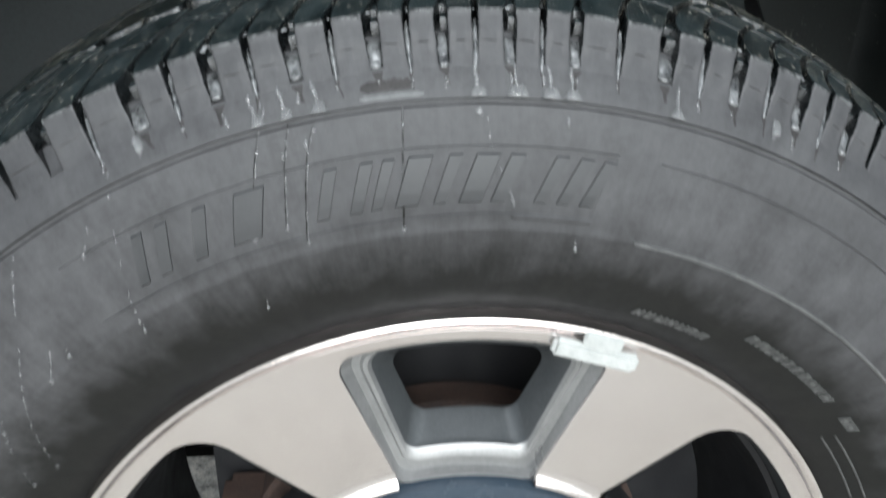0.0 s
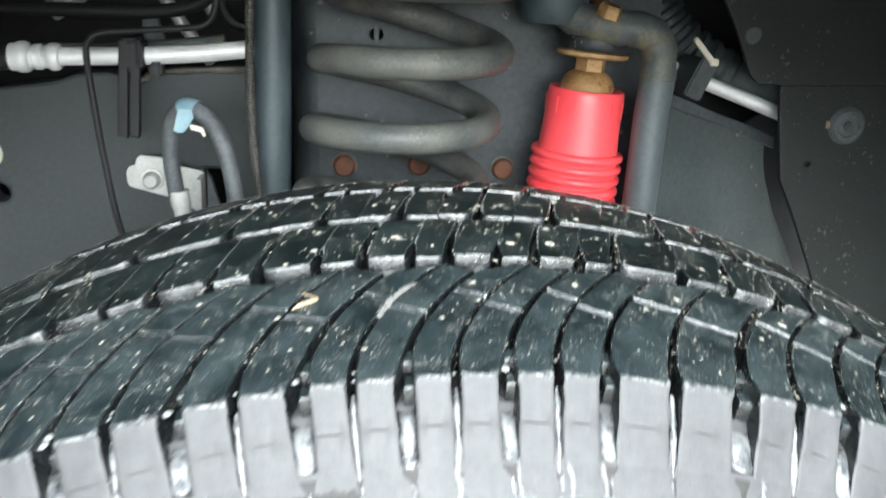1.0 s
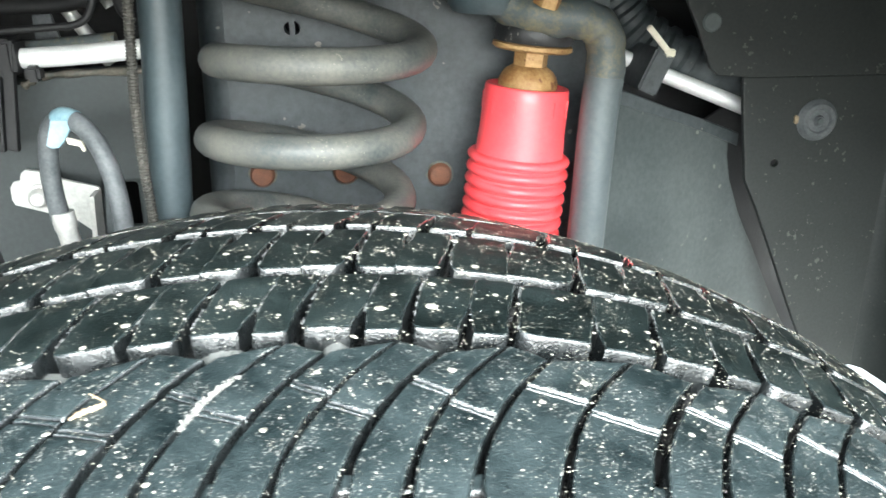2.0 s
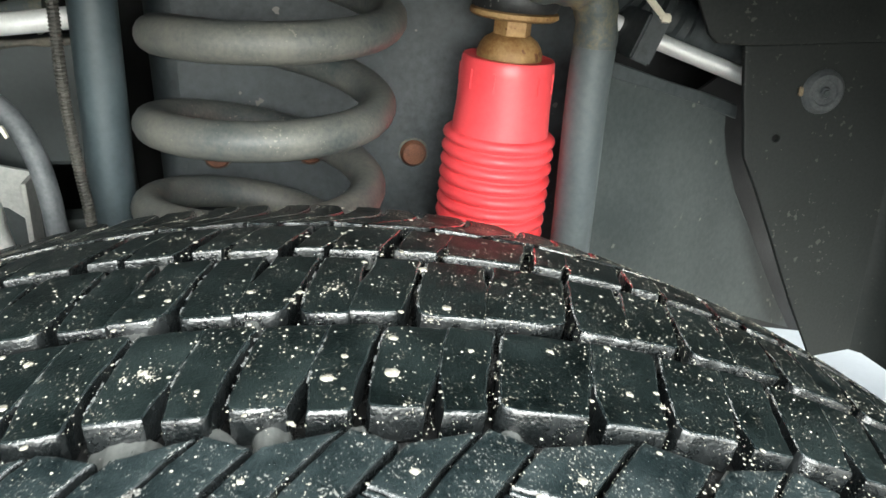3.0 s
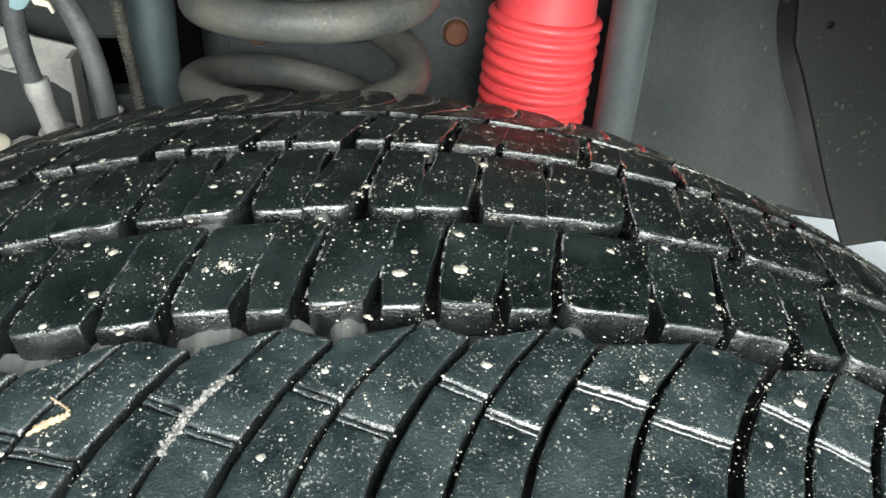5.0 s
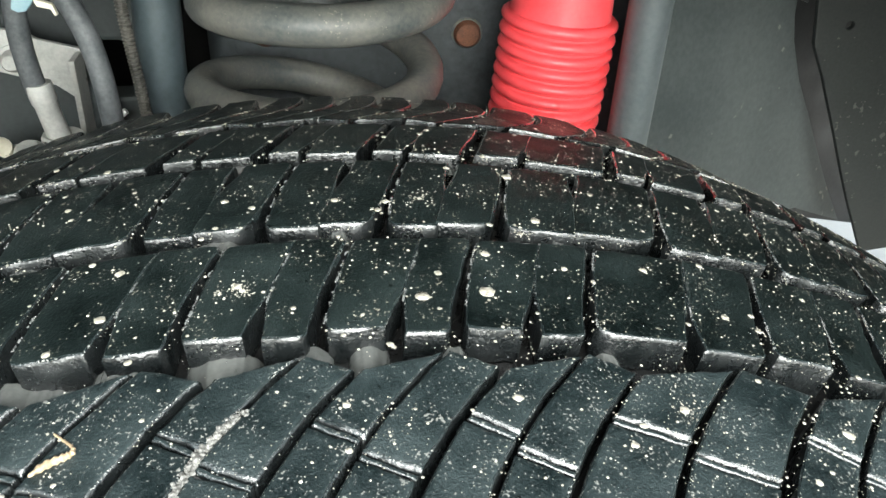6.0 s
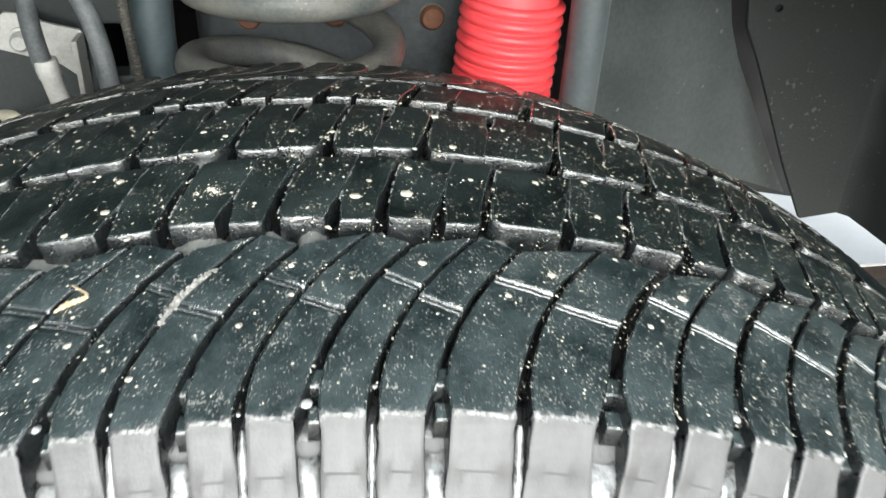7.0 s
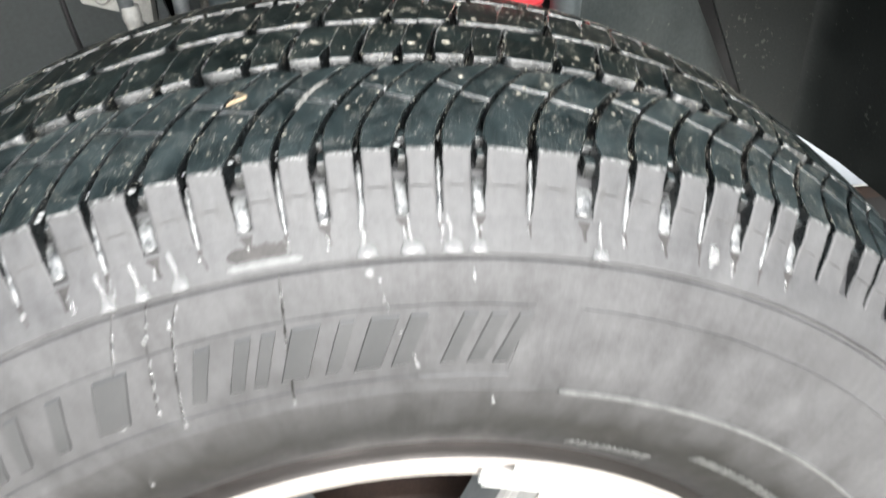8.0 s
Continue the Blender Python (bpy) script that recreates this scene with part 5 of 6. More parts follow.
def right_lines():
    top = base("pipe", "white aluminium pipe behind the black liner", "pipe", (0.30, 0.49, 0.80))
    part("tube", sweep(smooth_line([(0.225, 0.51, 0.839), (0.25, 0.506, 0.8275), (0.272, 0.50, 0.818), (0.31, 0.488, 0.803), (0.348, 0.476, 0.788), (0.40, 0.462, 0.768)], 6), 0.0062, 18), "alu", top, smooth=True)
    cl = base("pipe_clip", "dark plastic clip gripping the white pipe", "clip", (0.255, 0.47, 0.81))
    bm = box(-0.008, 0.008, 0.462, 0.510, -0.0165, 0.0165, 0.0015)
    bmesh.ops.transform(bm, matrix=Matrix.Translation((0.2610, 0, 0.8215)) @ Matrix.Rotation(radians(24), 4, "Y"), verts=bm.verts)
    part("body", bm, "plate", cl)
    bm = box(-0.0022, 0.0022, 0.462, 0.466, -0.0135, 0.0135, 0.0008)
    bmesh.ops.transform(bm, matrix=Matrix.Translation((0.2618, 0, 0.8450)) @ Matrix.Rotation(radians(-42), 4, "Y"), verts=bm.verts)
    part("tie", bm, "cream", cl, "white tie")
    part("tie_head", box(0.2665, 0.2745, 0.461, 0.468, 0.8325, 0.8385, 0.001), "cream", cl)
    ob = part("bellows_hose", sweep(smooth_line([(0.20, 0.53, 0.93), (0.235, 0.525, 0.885), (0.262, 0.52, 0.850), (0.30, 0.515, 0.825), (0.36, 0.51, 0.80)], 18), lambda k, n: 0.020 if k % 6 < 3 else 0.017, 18), "plate", smooth=True)
    tagged(ob, "fat black ribbed hose in the dark above", "hose")
    ob = part("ribbed_hose", sweep(smooth_line([(0.25, 0.462, 0.615), (0.303, 0.466, 0.605), (0.3255, 0.468, 0.599), (0.352, 0.469, 0.589), (0.368, 0.470, 0.576), (0.376, 0.470, 0.555)], 26), lambda k, n: 0.0092 if k % 5 < 3 else 0.0072, 14), "black", smooth=False)
    tagged(ob, "black ribbed hose under the splash panel", "hose")
    pin = base("push_pin", "grey plastic push fastener on the black liner", "fastener", (0.384, 0.445, 0.786))
    part("disc", turned([(0.0, 0.0050), (0.0034, 0.0050), (0.0044, 0.0034), (0.0084, 0.0032), (0.0096, 0.0046), (0.0126, 0.0044), (0.0138, 0.0030), (0.0156, 0.0016), (0.0160, 0.0)], (0.384, 0.445, 0.7855), (0, -1, 0), 36), "hose", pin, smooth=True)
    part("stem", turned([(0.0, 0.0065), (0.0022, 0.006), (0.0028, 0.003)], (0.384, 0.445, 0.7855), (0, -1, 0), 14), "plastic", pin, smooth=True)
    part("tab", box(0.3650, 0.3680, 0.4415, 0.4450, 0.7835, 0.7900, 0.0008), "tan", pin, "yellowed edge")
    pin = base("push_pin", "dusty dark fastener on the upper liner", "fastener", (0.29, 0.441, 0.86))
    part("disc", turned([(0.0, 0.0008), (0.004, 0.0016), (0.006, 0.0014), (0.0072, 0.0)], (0.291, 0.441, 0.8595), (0, -1, 0), 20), "plastic", pin, smooth=True)


right_lines()


def board():
    top = base("running_board", "white painted board with a brown rusted front edge", "running board", (0.60, 0.65, 0.43))
    bm = box(0.40, 1.15, 0.535, 0.95, 0.449, 0.4525, 0.0008)
    part("top", bm, "white", top)
    part("edge", box(0.40, 1.15, 0.537, 0.95, 0.430, 0.4488, 0.002), "brown", top)
    # dark board added in place of the shadow under the vehicle
    shade_board = part("wall_sill", box(0.42, 1.15, 0.60, 0.62, 0.12, 0.42, 0.003), "black")
    tagged(shade_board, "dark board added for the shadow below the running board", "chassis", kind="structure")
    for x in (0.55, 0.95):
        part("bracket", box(x, x + 0.04, 0.625, 0.95, 0.395, 0.4298, 0.002), "black", top)


board()


# ---- grit, stones, water ----
def on_tread(theta, w, lift=0.0):
    y, r, dy, dr = skin(w)
    a = radians(theta)
    return Vector(((r + lift) * math.sin(a), y, ZC + (r + lift) * math.cos(a))), Vector((math.sin(a), 0, math.cos(a)))


def blob(verts, faces, at, up, r, flat, rnd, n=7):
    """A flattened rough pebble added to a list of faces."""
    side = up.orthogonal().normalized()
    other = up.cross(side)
    k0 = len(verts)
    for ring, (rr, h) in enumerate(((1.0, -0.15), (0.85, 0.55), (0.45, 0.95))):
        for j in range(n):
            a = 2 * math.pi * j / n + ring * 0.3
            q = r * rr * rnd.uniform(0.75, 1.2)
            verts.append(tuple(at + q * (math.cos(a) * side + math.sin(a) * other) + up * (h * r * flat)))
    verts.append(tuple(at + up * r * flat))
    for ring in (0, 1):
        for j in range(n):
            a, b = k0 + ring * n + j, k0 + ring * n + (j + 1) % n
            faces.append((a, b, b + n, a + n))
    for j in range(n):
        faces.append((k0 + 2 * n + j, k0 + 2 * n + (j + 1) % n, k0 + 3 * n))


def grit():
    rnd = random.Random(12)
    verts, faces = [], []
    for _ in range(34000):
        th, w = rnd.uniform(-34, 34), rnd.uniform(0.004, 0.254)
        p, up = on_tread(th, w)
        dense = noise.noise(Vector((th * 0.45, w * 65, 3.0)))
        if rnd.random() > 0.17 + 1.9 * dense + 0.42 * min(1.0, max(0.0, (th - 6) / 6)):
            continue
        r = 0.00006 + 0.00012 * rnd.random() + 0.00036 * rnd.random() ** 9
        blob(verts, faces, p, up, r, 0.5, rnd, 5)
    ob = new("grit", mesh_of("grit", verts, faces, "fine_grit"))
    tagged(ob, "fine pale grit scattered over the wet tread", "grit", kind="stuff")
    verts, faces = [], []
    for _ in range(560):
        th, w = rnd.uniform(-32, 32), rnd.uniform(0.008, 0.25)
        p, up = on_tread(th, w)
        blob(verts, faces, p, up, 0.00030 + 0.0008 * rnd.random() ** 3, 0.22, rnd, 9)
    ob = new("salt_spots", mesh_of("salt_spots", verts, faces, "grit", True))
    tagged(ob, "pale dried spots on the tyre tread", "grit", kind="stuff")
    verts, faces = [], []
    for _ in range(9000):
        th, w = rnd.uniform(-34, 34), rnd.uniform(0.003, 0.254)
        if rnd.random() > 0.5 + noise.noise(Vector((th * 0.5, w * 70, 8.0))):
            continue
        p, up = on_tread(th, w)
        blob(verts, faces, p, up, 0.00014 + 0.00045 * rnd.random() ** 4, 0.6, rnd, 7)
    edge_v, edge_f = [], []
    starts = pitch_starts()
    for a, nxt in zip(starts[:11], starts[1:12]):
        for _ in range(520):
            t = rnd.random()
            which = rnd.randrange(3)
            if which == 0:                          # beside the slits of the second rib
                w = 0.0735 + 0.031 * t
                th = a + 2.5 + 0.20 + 1.05 * max(0.0, (w - 0.069) / 0.032) ** 1.3 - ramp(w, 0.075, 0.1, 0, 0.12)
            elif which == 1:                        # beside the notches of the second rib
                w = 0.080 + 0.020 * t
                th = a + 2.5 + 0.575 * (nxt - a) + 1.05 * ((w - 0.069) / 0.032) ** 1.3 - 0.02
            else:                                   # beside the slits of the middle rib
                w = 0.1155 + 0.033 * t
                th = nxt + 0.60 + 1.15 * (w - 0.112) / 0.033 - ramp(w, 0.112, 0.128, 0, 0.20)
            if noise.noise(Vector((th * 2.2, w * 260, 15.0))) < 0.02:
                continue
            p, up = on_tread(th + abs(rnd.gauss(0, 0.035)), w, -0.0001)
            blob(edge_v, edge_f, p, up, 0.00012 + 0.00022 * rnd.random() ** 2, 0.5, rnd, 6)
    tagged(new("edge_silt", mesh_of("edge_silt", edge_v, edge_f, "haze", True)), "pale flecks along the edges of the tread blocks", "silt", kind="stuff")
    ob = new("tread_drops", mesh_of("tread_drops", verts, faces, "clear_water", True))
    tagged(ob, "tiny clear water drops standing on the tread", "water drops", kind="stuff")


grit()


def pebbles():
    rnd = random.Random(2)
    spots = [(4.3, 0.082, 0.0022), (6.5, 0.084, 0.0024), (6.75, 0.099, 0.0015), (8.65, 0.143, 0.0021), (9.1, 0.117, 0.0020), (6.75, 0.051, 0.0016), (10.05, 0.040, 0.0011), (12.05, 0.050, 0.0016),
             (17.95, 0.049, 0.0020), (-5.75, 0.0985, 0.0015), (-1.75, 0.0885, 0.0013), (-6.0, 0.0820, 0.0018), (3.4, 0.1240, 0.0014), (1.5, 0.1250, 0.0012), (3.1, 0.1195, 0.0012), (1.7, 0.0500, 0.0011),
             (12.7, 0.098, 0.0014), (8.3, 0.1095, 0.0011), (15.2, 0.083, 0.0014), (16.4, 0.0795, 0.0012)]
    for th, w, r in spots:
        p, up = on_tread(th, w)
        verts, faces = [], []
        blob(verts, faces, p, up, 0.8 * r, 0.25, rnd, 11)
        ob = new("pebble", mesh_of("pebble", verts, faces, "grit", True))
        tagged(ob, "small pale stone stuck on the wet tread", "stone", "stones on the tread")
    # flecks of mud washed out round the stones, and two splashes of them
    verts, faces = [], []
    splashes = [(th, w, 1.7 * r, 34) for th, w, r in spots] + [(-1.57, 0.0867, 0.0038, 150), (4.75, 0.1259, 0.0048, 170), (-2.28, 0.0865, 0.0016, 50)]
    for th, w, size, n in splashes:
        for _ in range(n):
            far, way = size * abs(rnd.gauss(0, 0.75)), rnd.uniform(0, 2 * math.pi)
            p, up = on_tread(th + math.degrees(far * math.cos(way) / 0.41), w + far * math.sin(way))
            blob(verts, faces, p, up, 0.00008 + 0.00032 * rnd.random() ** 3, 0.35, rnd, 6)
    tagged(new("mud_flecks", mesh_of("mud_flecks", verts, faces, "grit", True)), "pale flecks of mud washed round the stones on the tread", "mud", kind="stuff")
    # a streak of pale mud in a groove
    verts, faces = [], []
    for k in range(620):
        t = rnd.random()
        w = 0.0325 + 0.0180 * t
        th = -4.25 + bend(w) - 0.12 * math.sin(3 * t)
        wide = 0.26 + 0.26 * noise.noise(Vector((t * 7, 2.0, 0.0)))
        off = rnd.gauss(0, 0.5) * wide
        p, up = on_tread(th + off, w, rnd.uniform(-0.0014, 0.0001) - 0.0016 * abs(off))
        blob(verts, faces, p, up, 0.00018 + 0.00055 * rnd.random() ** 2, 0.8, rnd, 6)
    tagged(new("mud_clod", mesh_of("mud_clod", verts, faces, "mud")), "pale mud pressed into a tread groove", "mud")
    # a tan flake, an uneven ring lying on a lug
    verts, faces = [], []
    spots = [(-6.88, 0.0412), (-6.55, 0.0428), (-6.20, 0.0438), (-5.93, 0.0444), (-5.78, 0.0452), (-5.86, 0.0465), (-6.05, 0.0478), (-6.25, 0.0490), (-6.44, 0.0502)]
    line = smooth_line([on_tread(th, w, 0.0003)[0] for th, w in spots], 6)
    thick = lambda k, n: float(np.interp(k / n, [0, 0.12, 0.35, 0.5, 0.6, 1.0], [0.00025, 0.0009, 0.0008, 0.0005, 0.00032, 0.00022])) * (1 + 0.25 * math.sin(k * 1.7))
    tagged(part("tan_flake", sweep(line, thick, 8), "tan", smooth=True), "curled tan flake of bark on the tread", "flake")


pebbles()


def drop_mesh(verts, faces, r, th, wide, tall, high, rnd, n=10, hang=0.18):
    """A drop clinging to the sidewall at (radius, degrees)."""
    a = radians(th)
    c = Vector((r * math.sin(a), side_y(r), ZC + r * math.cos(a)))
    out = Vector((0, -1, 0))
    across, down = Vector((1, 0, 0)), Vector((0, 0, 1))
    k0 = len(verts)
    rings = ((1.0, -0.25), (0.97, 0.35), (0.78, 0.75), (0.42, 0.96))
    for q, h in rings:
        for j in range(n):
            t = 2 * math.pi * j / n
            sag = 1.0 + hang * (-math.sin(t))
            lift = (side_y(r + q * tall * math.sin(t)) - side_y(r))
            verts.append(tuple(c + across * (q * wide * math.cos(t) * sag) + down * (q * tall * math.sin(t)) + Vector((0, lift, 0)) + out * (h * high)))
    verts.append(tuple(c + out * high))
    for g in range(len(rings) - 1):
        for j in range(n):
            p, q = k0 + g * n + j, k0 + g * n + (j + 1) % n
            faces.append((p, q, q + n, p + n))
    for j in range(n):
        faces.append((k0 + 3 * n + j, k0 + 3 * n + (j + 1) % n, k0 + 4 * n))


def bead_mesh(verts, faces, r, th, wide, tall, high, n=9, m=7):
    """A domed bead of water with a flat foot that rests on the ridge at (radius, degrees)."""
    k0 = len(verts)
    for i in range(n + 1):
        u = -math.cos(math.pi * i / n)
        arch = max(0.0, 1 - abs(u) ** 3.0) ** 0.5
        for j in range(m + 1):
            v = j / m
            rr = r + tall * arch * v
            bulge = high * arch ** 0.8 * min(1.0, 0.62 + 1.3 * v) * max(0.0, 1 - v ** 3.2) ** 0.5
            a = radians(th) + wide * u * (1 - 0.10 * v) / r
            verts.append((rr * math.sin(a), side_y(rr) + 0.0002 - bulge, ZC + rr * math.cos(a)))
    for i in range(n):
        for j in range(m):
            p = k0 + i * (m + 1) + j
            faces.append((p, p + m + 1, p + m + 2, p + 1))
    foot = []
    for i in range(n + 1):
        u = -math.cos(math.pi * i / n)
        a = radians(th) + wide * u / r
        foot.append(len(verts))
        verts.append((r * math.sin(a), side_y(r) + 0.0004, ZC + r * math.cos(a)))
    for i in range(n):
        faces.append((foot[i], foot[i + 1], k0 + (i + 1) * (m + 1), k0 + i * (m + 1)))


def column_mesh(verts, faces, line, half, deep):
    """A thread of water down a narrow gap; line: (radius, degrees) from the top down, half: half its width, deep(r): how far it stands back from the lugs."""
    k0 = len(verts)
    n = 26
    rs, ts = [p[0] for p in line], [p[1] for p in line]
    for k in range(n + 1):
        q = k / n
        r = rs[0] + (rs[-1] - rs[0]) * q
        th = float(np.interp(-r, [-x for x in rs], ts))
        w = half * min(1.0, 0.35 + 5 * q, 0.25 + 4 * (1 - q)) * (1 + 0.35 * noise.noise(Vector((r * 420, th * 3, 1.0))))
        for j in range(5):
            u = j / 2 - 1
            a = radians(th) + w * u / r
            verts.append((r * math.sin(a), side_y(r) + deep(r) - 0.9 * w * (1 - u * u) + 0.0003 * noise.noise(Vector((r * 300, th, 5.0))), ZC + r * math.cos(a)))
    for k in range(n):
        for j in range(4):
            p = k0 + 5 * k + j
            faces.append((p, p + 1, p + 6, p + 5))


def stain_mesh(verts, faces, r0, r1, th0, th1, half):
    """A damp patch below a gap that narrows on its way down to a bead."""
    k0 = len(verts)
    n = 12
    for k in range(n + 1):
        q = k / n
        r, th = r0 + (r1 - r0) * q, th0 + (th1 - th0) * q ** 1.3 + 0.08 * noise.noise(Vector((th0 * 2, q * 4, 0)))
        w = half * float(np.interp(q, [0, 0.15, 0.45, 1], [1.0, 0.85, 0.36, 0.26])) * (1 + 0.3 * noise.noise(Vector((th0, q * 6, 3))))
        for u in (-1, 0, 1):
            a = radians(th) + w * u / r
            verts.append((r * math.sin(a), side_y(r) - (0.00028 if u == 0 else 0.00012), ZC + r * math.cos(a)))
    for k in range(n):
        for j in (0, 1):
            p = k0 + 3 * k + j
            faces.append((p, p + 1, p + 4, p + 3))


def gap_floor(verts, faces, a0, a1, rnd):
    """The shallow foot of a gap between two shoulder lugs, coated with wet silt and whitened water."""
    k0 = len(verts)
    nr, nt = 10, 8
    top_r = 0.3862 + rnd.uniform(-0.0015, 0.0010)
    low_r = 0.3748 + rnd.uniform(-0.0006, 0.0028)
    mid = 0.5 * (a0 + a1)
    for i in range(nr + 1):
        q = i / nr
        r = low_r + (top_r - low_r) * q
        slim = float(np.interp(q, [0, 0.06, 0.18, 0.4, 1.0], [0.80, 0.94, 1.0, 1.0, 0.94]))
        for j in range(nt + 1):
            u = j / nt
            th = mid + (u - 0.5) * (a1 - a0) * slim + 0.03 * noise.noise(Vector((mid, q * 5, u * 3)))
            deep = float(np.interp(q, [0, 0.06, 0.16, 0.32, 0.6, 0.85, 1.0], [0.0008, -0.0006, -0.0009, 0.0004, 0.0014, 0.0026, 0.0052]))
            y = side_y(r) + deep + 0.0024 * (2 * u - 1) ** 4 + 0.0011 * noise.noise(Vector((th * 1.3, r * 260, 0)))
            a = radians(th)
            verts.append((r * math.sin(a), y, ZC + r * math.cos(a)))
    for i in range(nr):
        for j in range(nt):
            p = k0 + i * (nt + 1) + j
            faces.append((p, p + 1, p + nt + 2, p + nt + 1))


def drips():
    rnd = random.Random(21)
    verts, faces = [], []
    for th, wd, tl in ((0.13, 0.0048, 0.0026), (2.84, 0.0058, 0.0030), (5.2, 0.0050, 0.0027), (6.75, 0.0046, 0.0027), (14.5, 0.0042, 0.0024), (-10.75, 0.0042, 0.0026), (-13.0, 0.0034, 0.0028), (-15.05, 0.0036, 0.0028),
                       (22.3, 0.0026, 0.0040), (-23.2, 0.0026, 0.0036)):
        bead_mesh(verts, faces, 0.3637 if abs(th) < 20 else 0.3700, th, wd * 0.92, tl * 1.55, 0.0034)
        for k in range(4):
            drop_mesh(verts, faces, 0.3690 + 0.0019 * k, th - 0.10 - 0.05 * k + rnd.uniform(-0.05, 0.05), rnd.uniform(0.0007, 0.0012), 0.0016, 0.0010, rnd, 10)
    for th, r, wd, tl in ((-12.2, 0.352, 0.0011, 0.0024), (-14.0, 0.349, 0.0009, 0.0020), (0.15, 0.3575, 0.0020, 0.0018), (6.6, 0.3545, 0.0010, 0.0022), (0.75, 0.3545, 0.0008, 0.0011)):
        drop_mesh(verts, faces, r, th, wd, tl, 0.0014, rnd, 14)
    tagged(new("water_beads", mesh_of("water_beads", verts, faces, "bead_water", True)), "water beads on the sidewall ridge, whitened for the sky they refract", "water drops", kind="stuff")
    verts, faces = [], []
    col_v, col_f, damp_v, damp_f = [], [], [], []
    for k in range(len(STARTS) - 1):                  # water standing in the narrow cuts between the lugs
        a, size = STARTS[k], STARTS[k + 1] - STARTS[k]
        th, end = a + 0.398 * size, 0.3728 + rnd.uniform(-0.0012, 0.0022)
        column_mesh(col_v, col_f, [(0.3925, th + 0.02), (0.385, th), (0.378, th + rnd.uniform(-0.04, 0.04)), (end, th + rnd.uniform(-0.08, 0.05))], 0.00105,
                    lambda r: float(np.interp(r, [0.372, 0.376, 0.381, 0.3925], [0.0002, 0.0006, 0.0012, 0.0042])))
        stain_mesh(damp_v, damp_f, end + 0.0004, 0.3672 + rnd.uniform(0, 0.002), th, th + rnd.uniform(-0.25, 0.35), 0.0011)
        th = a + 0.91 * size
        stain_mesh(damp_v, damp_f, 0.3752, 0.3675 + rnd.uniform(0, 0.002), th, th + rnd.uniform(-0.2, 0.4), 0.0026)
        for place in (0.398, 0.91):
            r, th = 0.3715, a + place * size + rnd.uniform(-0.1, 0.1)
            for q in range(rnd.choice((0, 1, 2, 3))):
                drop_mesh(verts, faces, r, th, rnd.uniform(0.0005, 0.0010), rnd.uniform(0.0008, 0.0016), 0.0008, rnd, 8)
                r, th = r - rnd.uniform(0.0015, 0.0026), th + rnd.uniform(-0.12, 0.16)
    tagged(new("gap_water", mesh_of("gap_water", col_v, col_f, "gap_water", True)), "water standing in the narrow cuts between the lugs", "water", kind="stuff")
    lines = [[(-15.1, 0.362), (-16.2, 0.347), (-18.05, 0.318)], [(-13.0, 0.362), (-14.0, 0.346), (-15.3, 0.3186)], [(-11.2, 0.360), (-12.15, 0.350), (-13.74, 0.3175), (-14.0, 0.310)],
             [(-5.14, 0.361), (-6.05, 0.3076)], [(0.3, 0.358), (1.36, 0.339), (3.03, 0.3177)], [(-26.6, 0.360), (-29.65, 0.3166), (-30.64, 0.2987)],
             [(-35.0, 0.360), (-39.8, 0.3276), (-50.8, 0.271)], [(-43.0, 0.33), (-44.6, 0.319), (-54.0, 0.275)], [(-29.06, 0.3526), (-30.7, 0.3424)], [(-38.0, 0.318), (-40.5, 0.305)],
             [(-36.6, 0.320), (-37.4, 0.309)], [(9.0, 0.300), (9.2, 0.296)], [(-19.8, 0.285), (-20.1, 0.280)]]
    for line in lines:
        for (t0, r0), (t1, r1) in zip(line, line[1:]):
            steps = max(2, int(abs(r1 - r0) / 0.0042))
            for k in range(steps):
                q = (k + rnd.uniform(0.2, 0.8)) / steps
                if rnd.random() < 0.25:
                    continue
                drop_mesh(verts, faces, r0 + (r1 - r0) * q, t0 + (t1 - t0) * q + rnd.uniform(-0.03, 0.03), rnd.uniform(0.00035, 0.0008), rnd.uniform(0.0009, 0.0022), 0.0005, rnd, 8)
        t1, r1 = line[-1]
        drop_mesh(verts, faces, r1, t1, 0.0011, 0.0016, 0.0009, rnd, 10)
    wet_v, wet_f = [], []
    for line, broad in ((lines[3], 1.0), (lines[0], 0.55), (lines[1], 0.5), (lines[2], 0.6)):
        rs, ts = [p[1] for p in line[::-1]], [p[0] for p in line[::-1]]
        (t0, r0), r1 = line[0], line[-1][1]
        n = 40
        k0 = len(wet_v)
        for k in range(n + 1):
            q = k / n
            r = r0 + (r1 - r0) * q
            th = float(np.interp(r, rs, ts)) + 0.06 * noise.noise(Vector((q * 9, t0, 0))) - (0.08 if broad < 1 else 0.0)
            half = broad * math.degrees((0.0004 + 0.0005 * abs(noise.noise(Vector((q * 14, t0, 4))))) / r)
            for side in (-1, 0, 1):
                a = radians(th + side * half)
                wet_v.append((r * math.sin(a), side_y(r) - (0.0006 if side == 0 else 0.0002), ZC + r * math.cos(a)))
        for k in range(n):
            for j in (0, 1):
                p = k0 + 3 * k + j
                wet_f.append((p, p + 3, p + 4, p + 1))
    tagged(new("wet_streaks", mesh_of("wet_streaks", wet_v, wet_f, "floor_rubber", True)), "dark wet streaks run down the dusty sidewall", "wet streaks", kind="stuff")
    tagged(new("water_runs", mesh_of("water_runs", verts, faces, "water", True)), "thin runs of water drops down the sidewall", "water drops", kind="stuff")
    verts, faces = [], []
    pale_v, pale_f = [], []
    n = 44
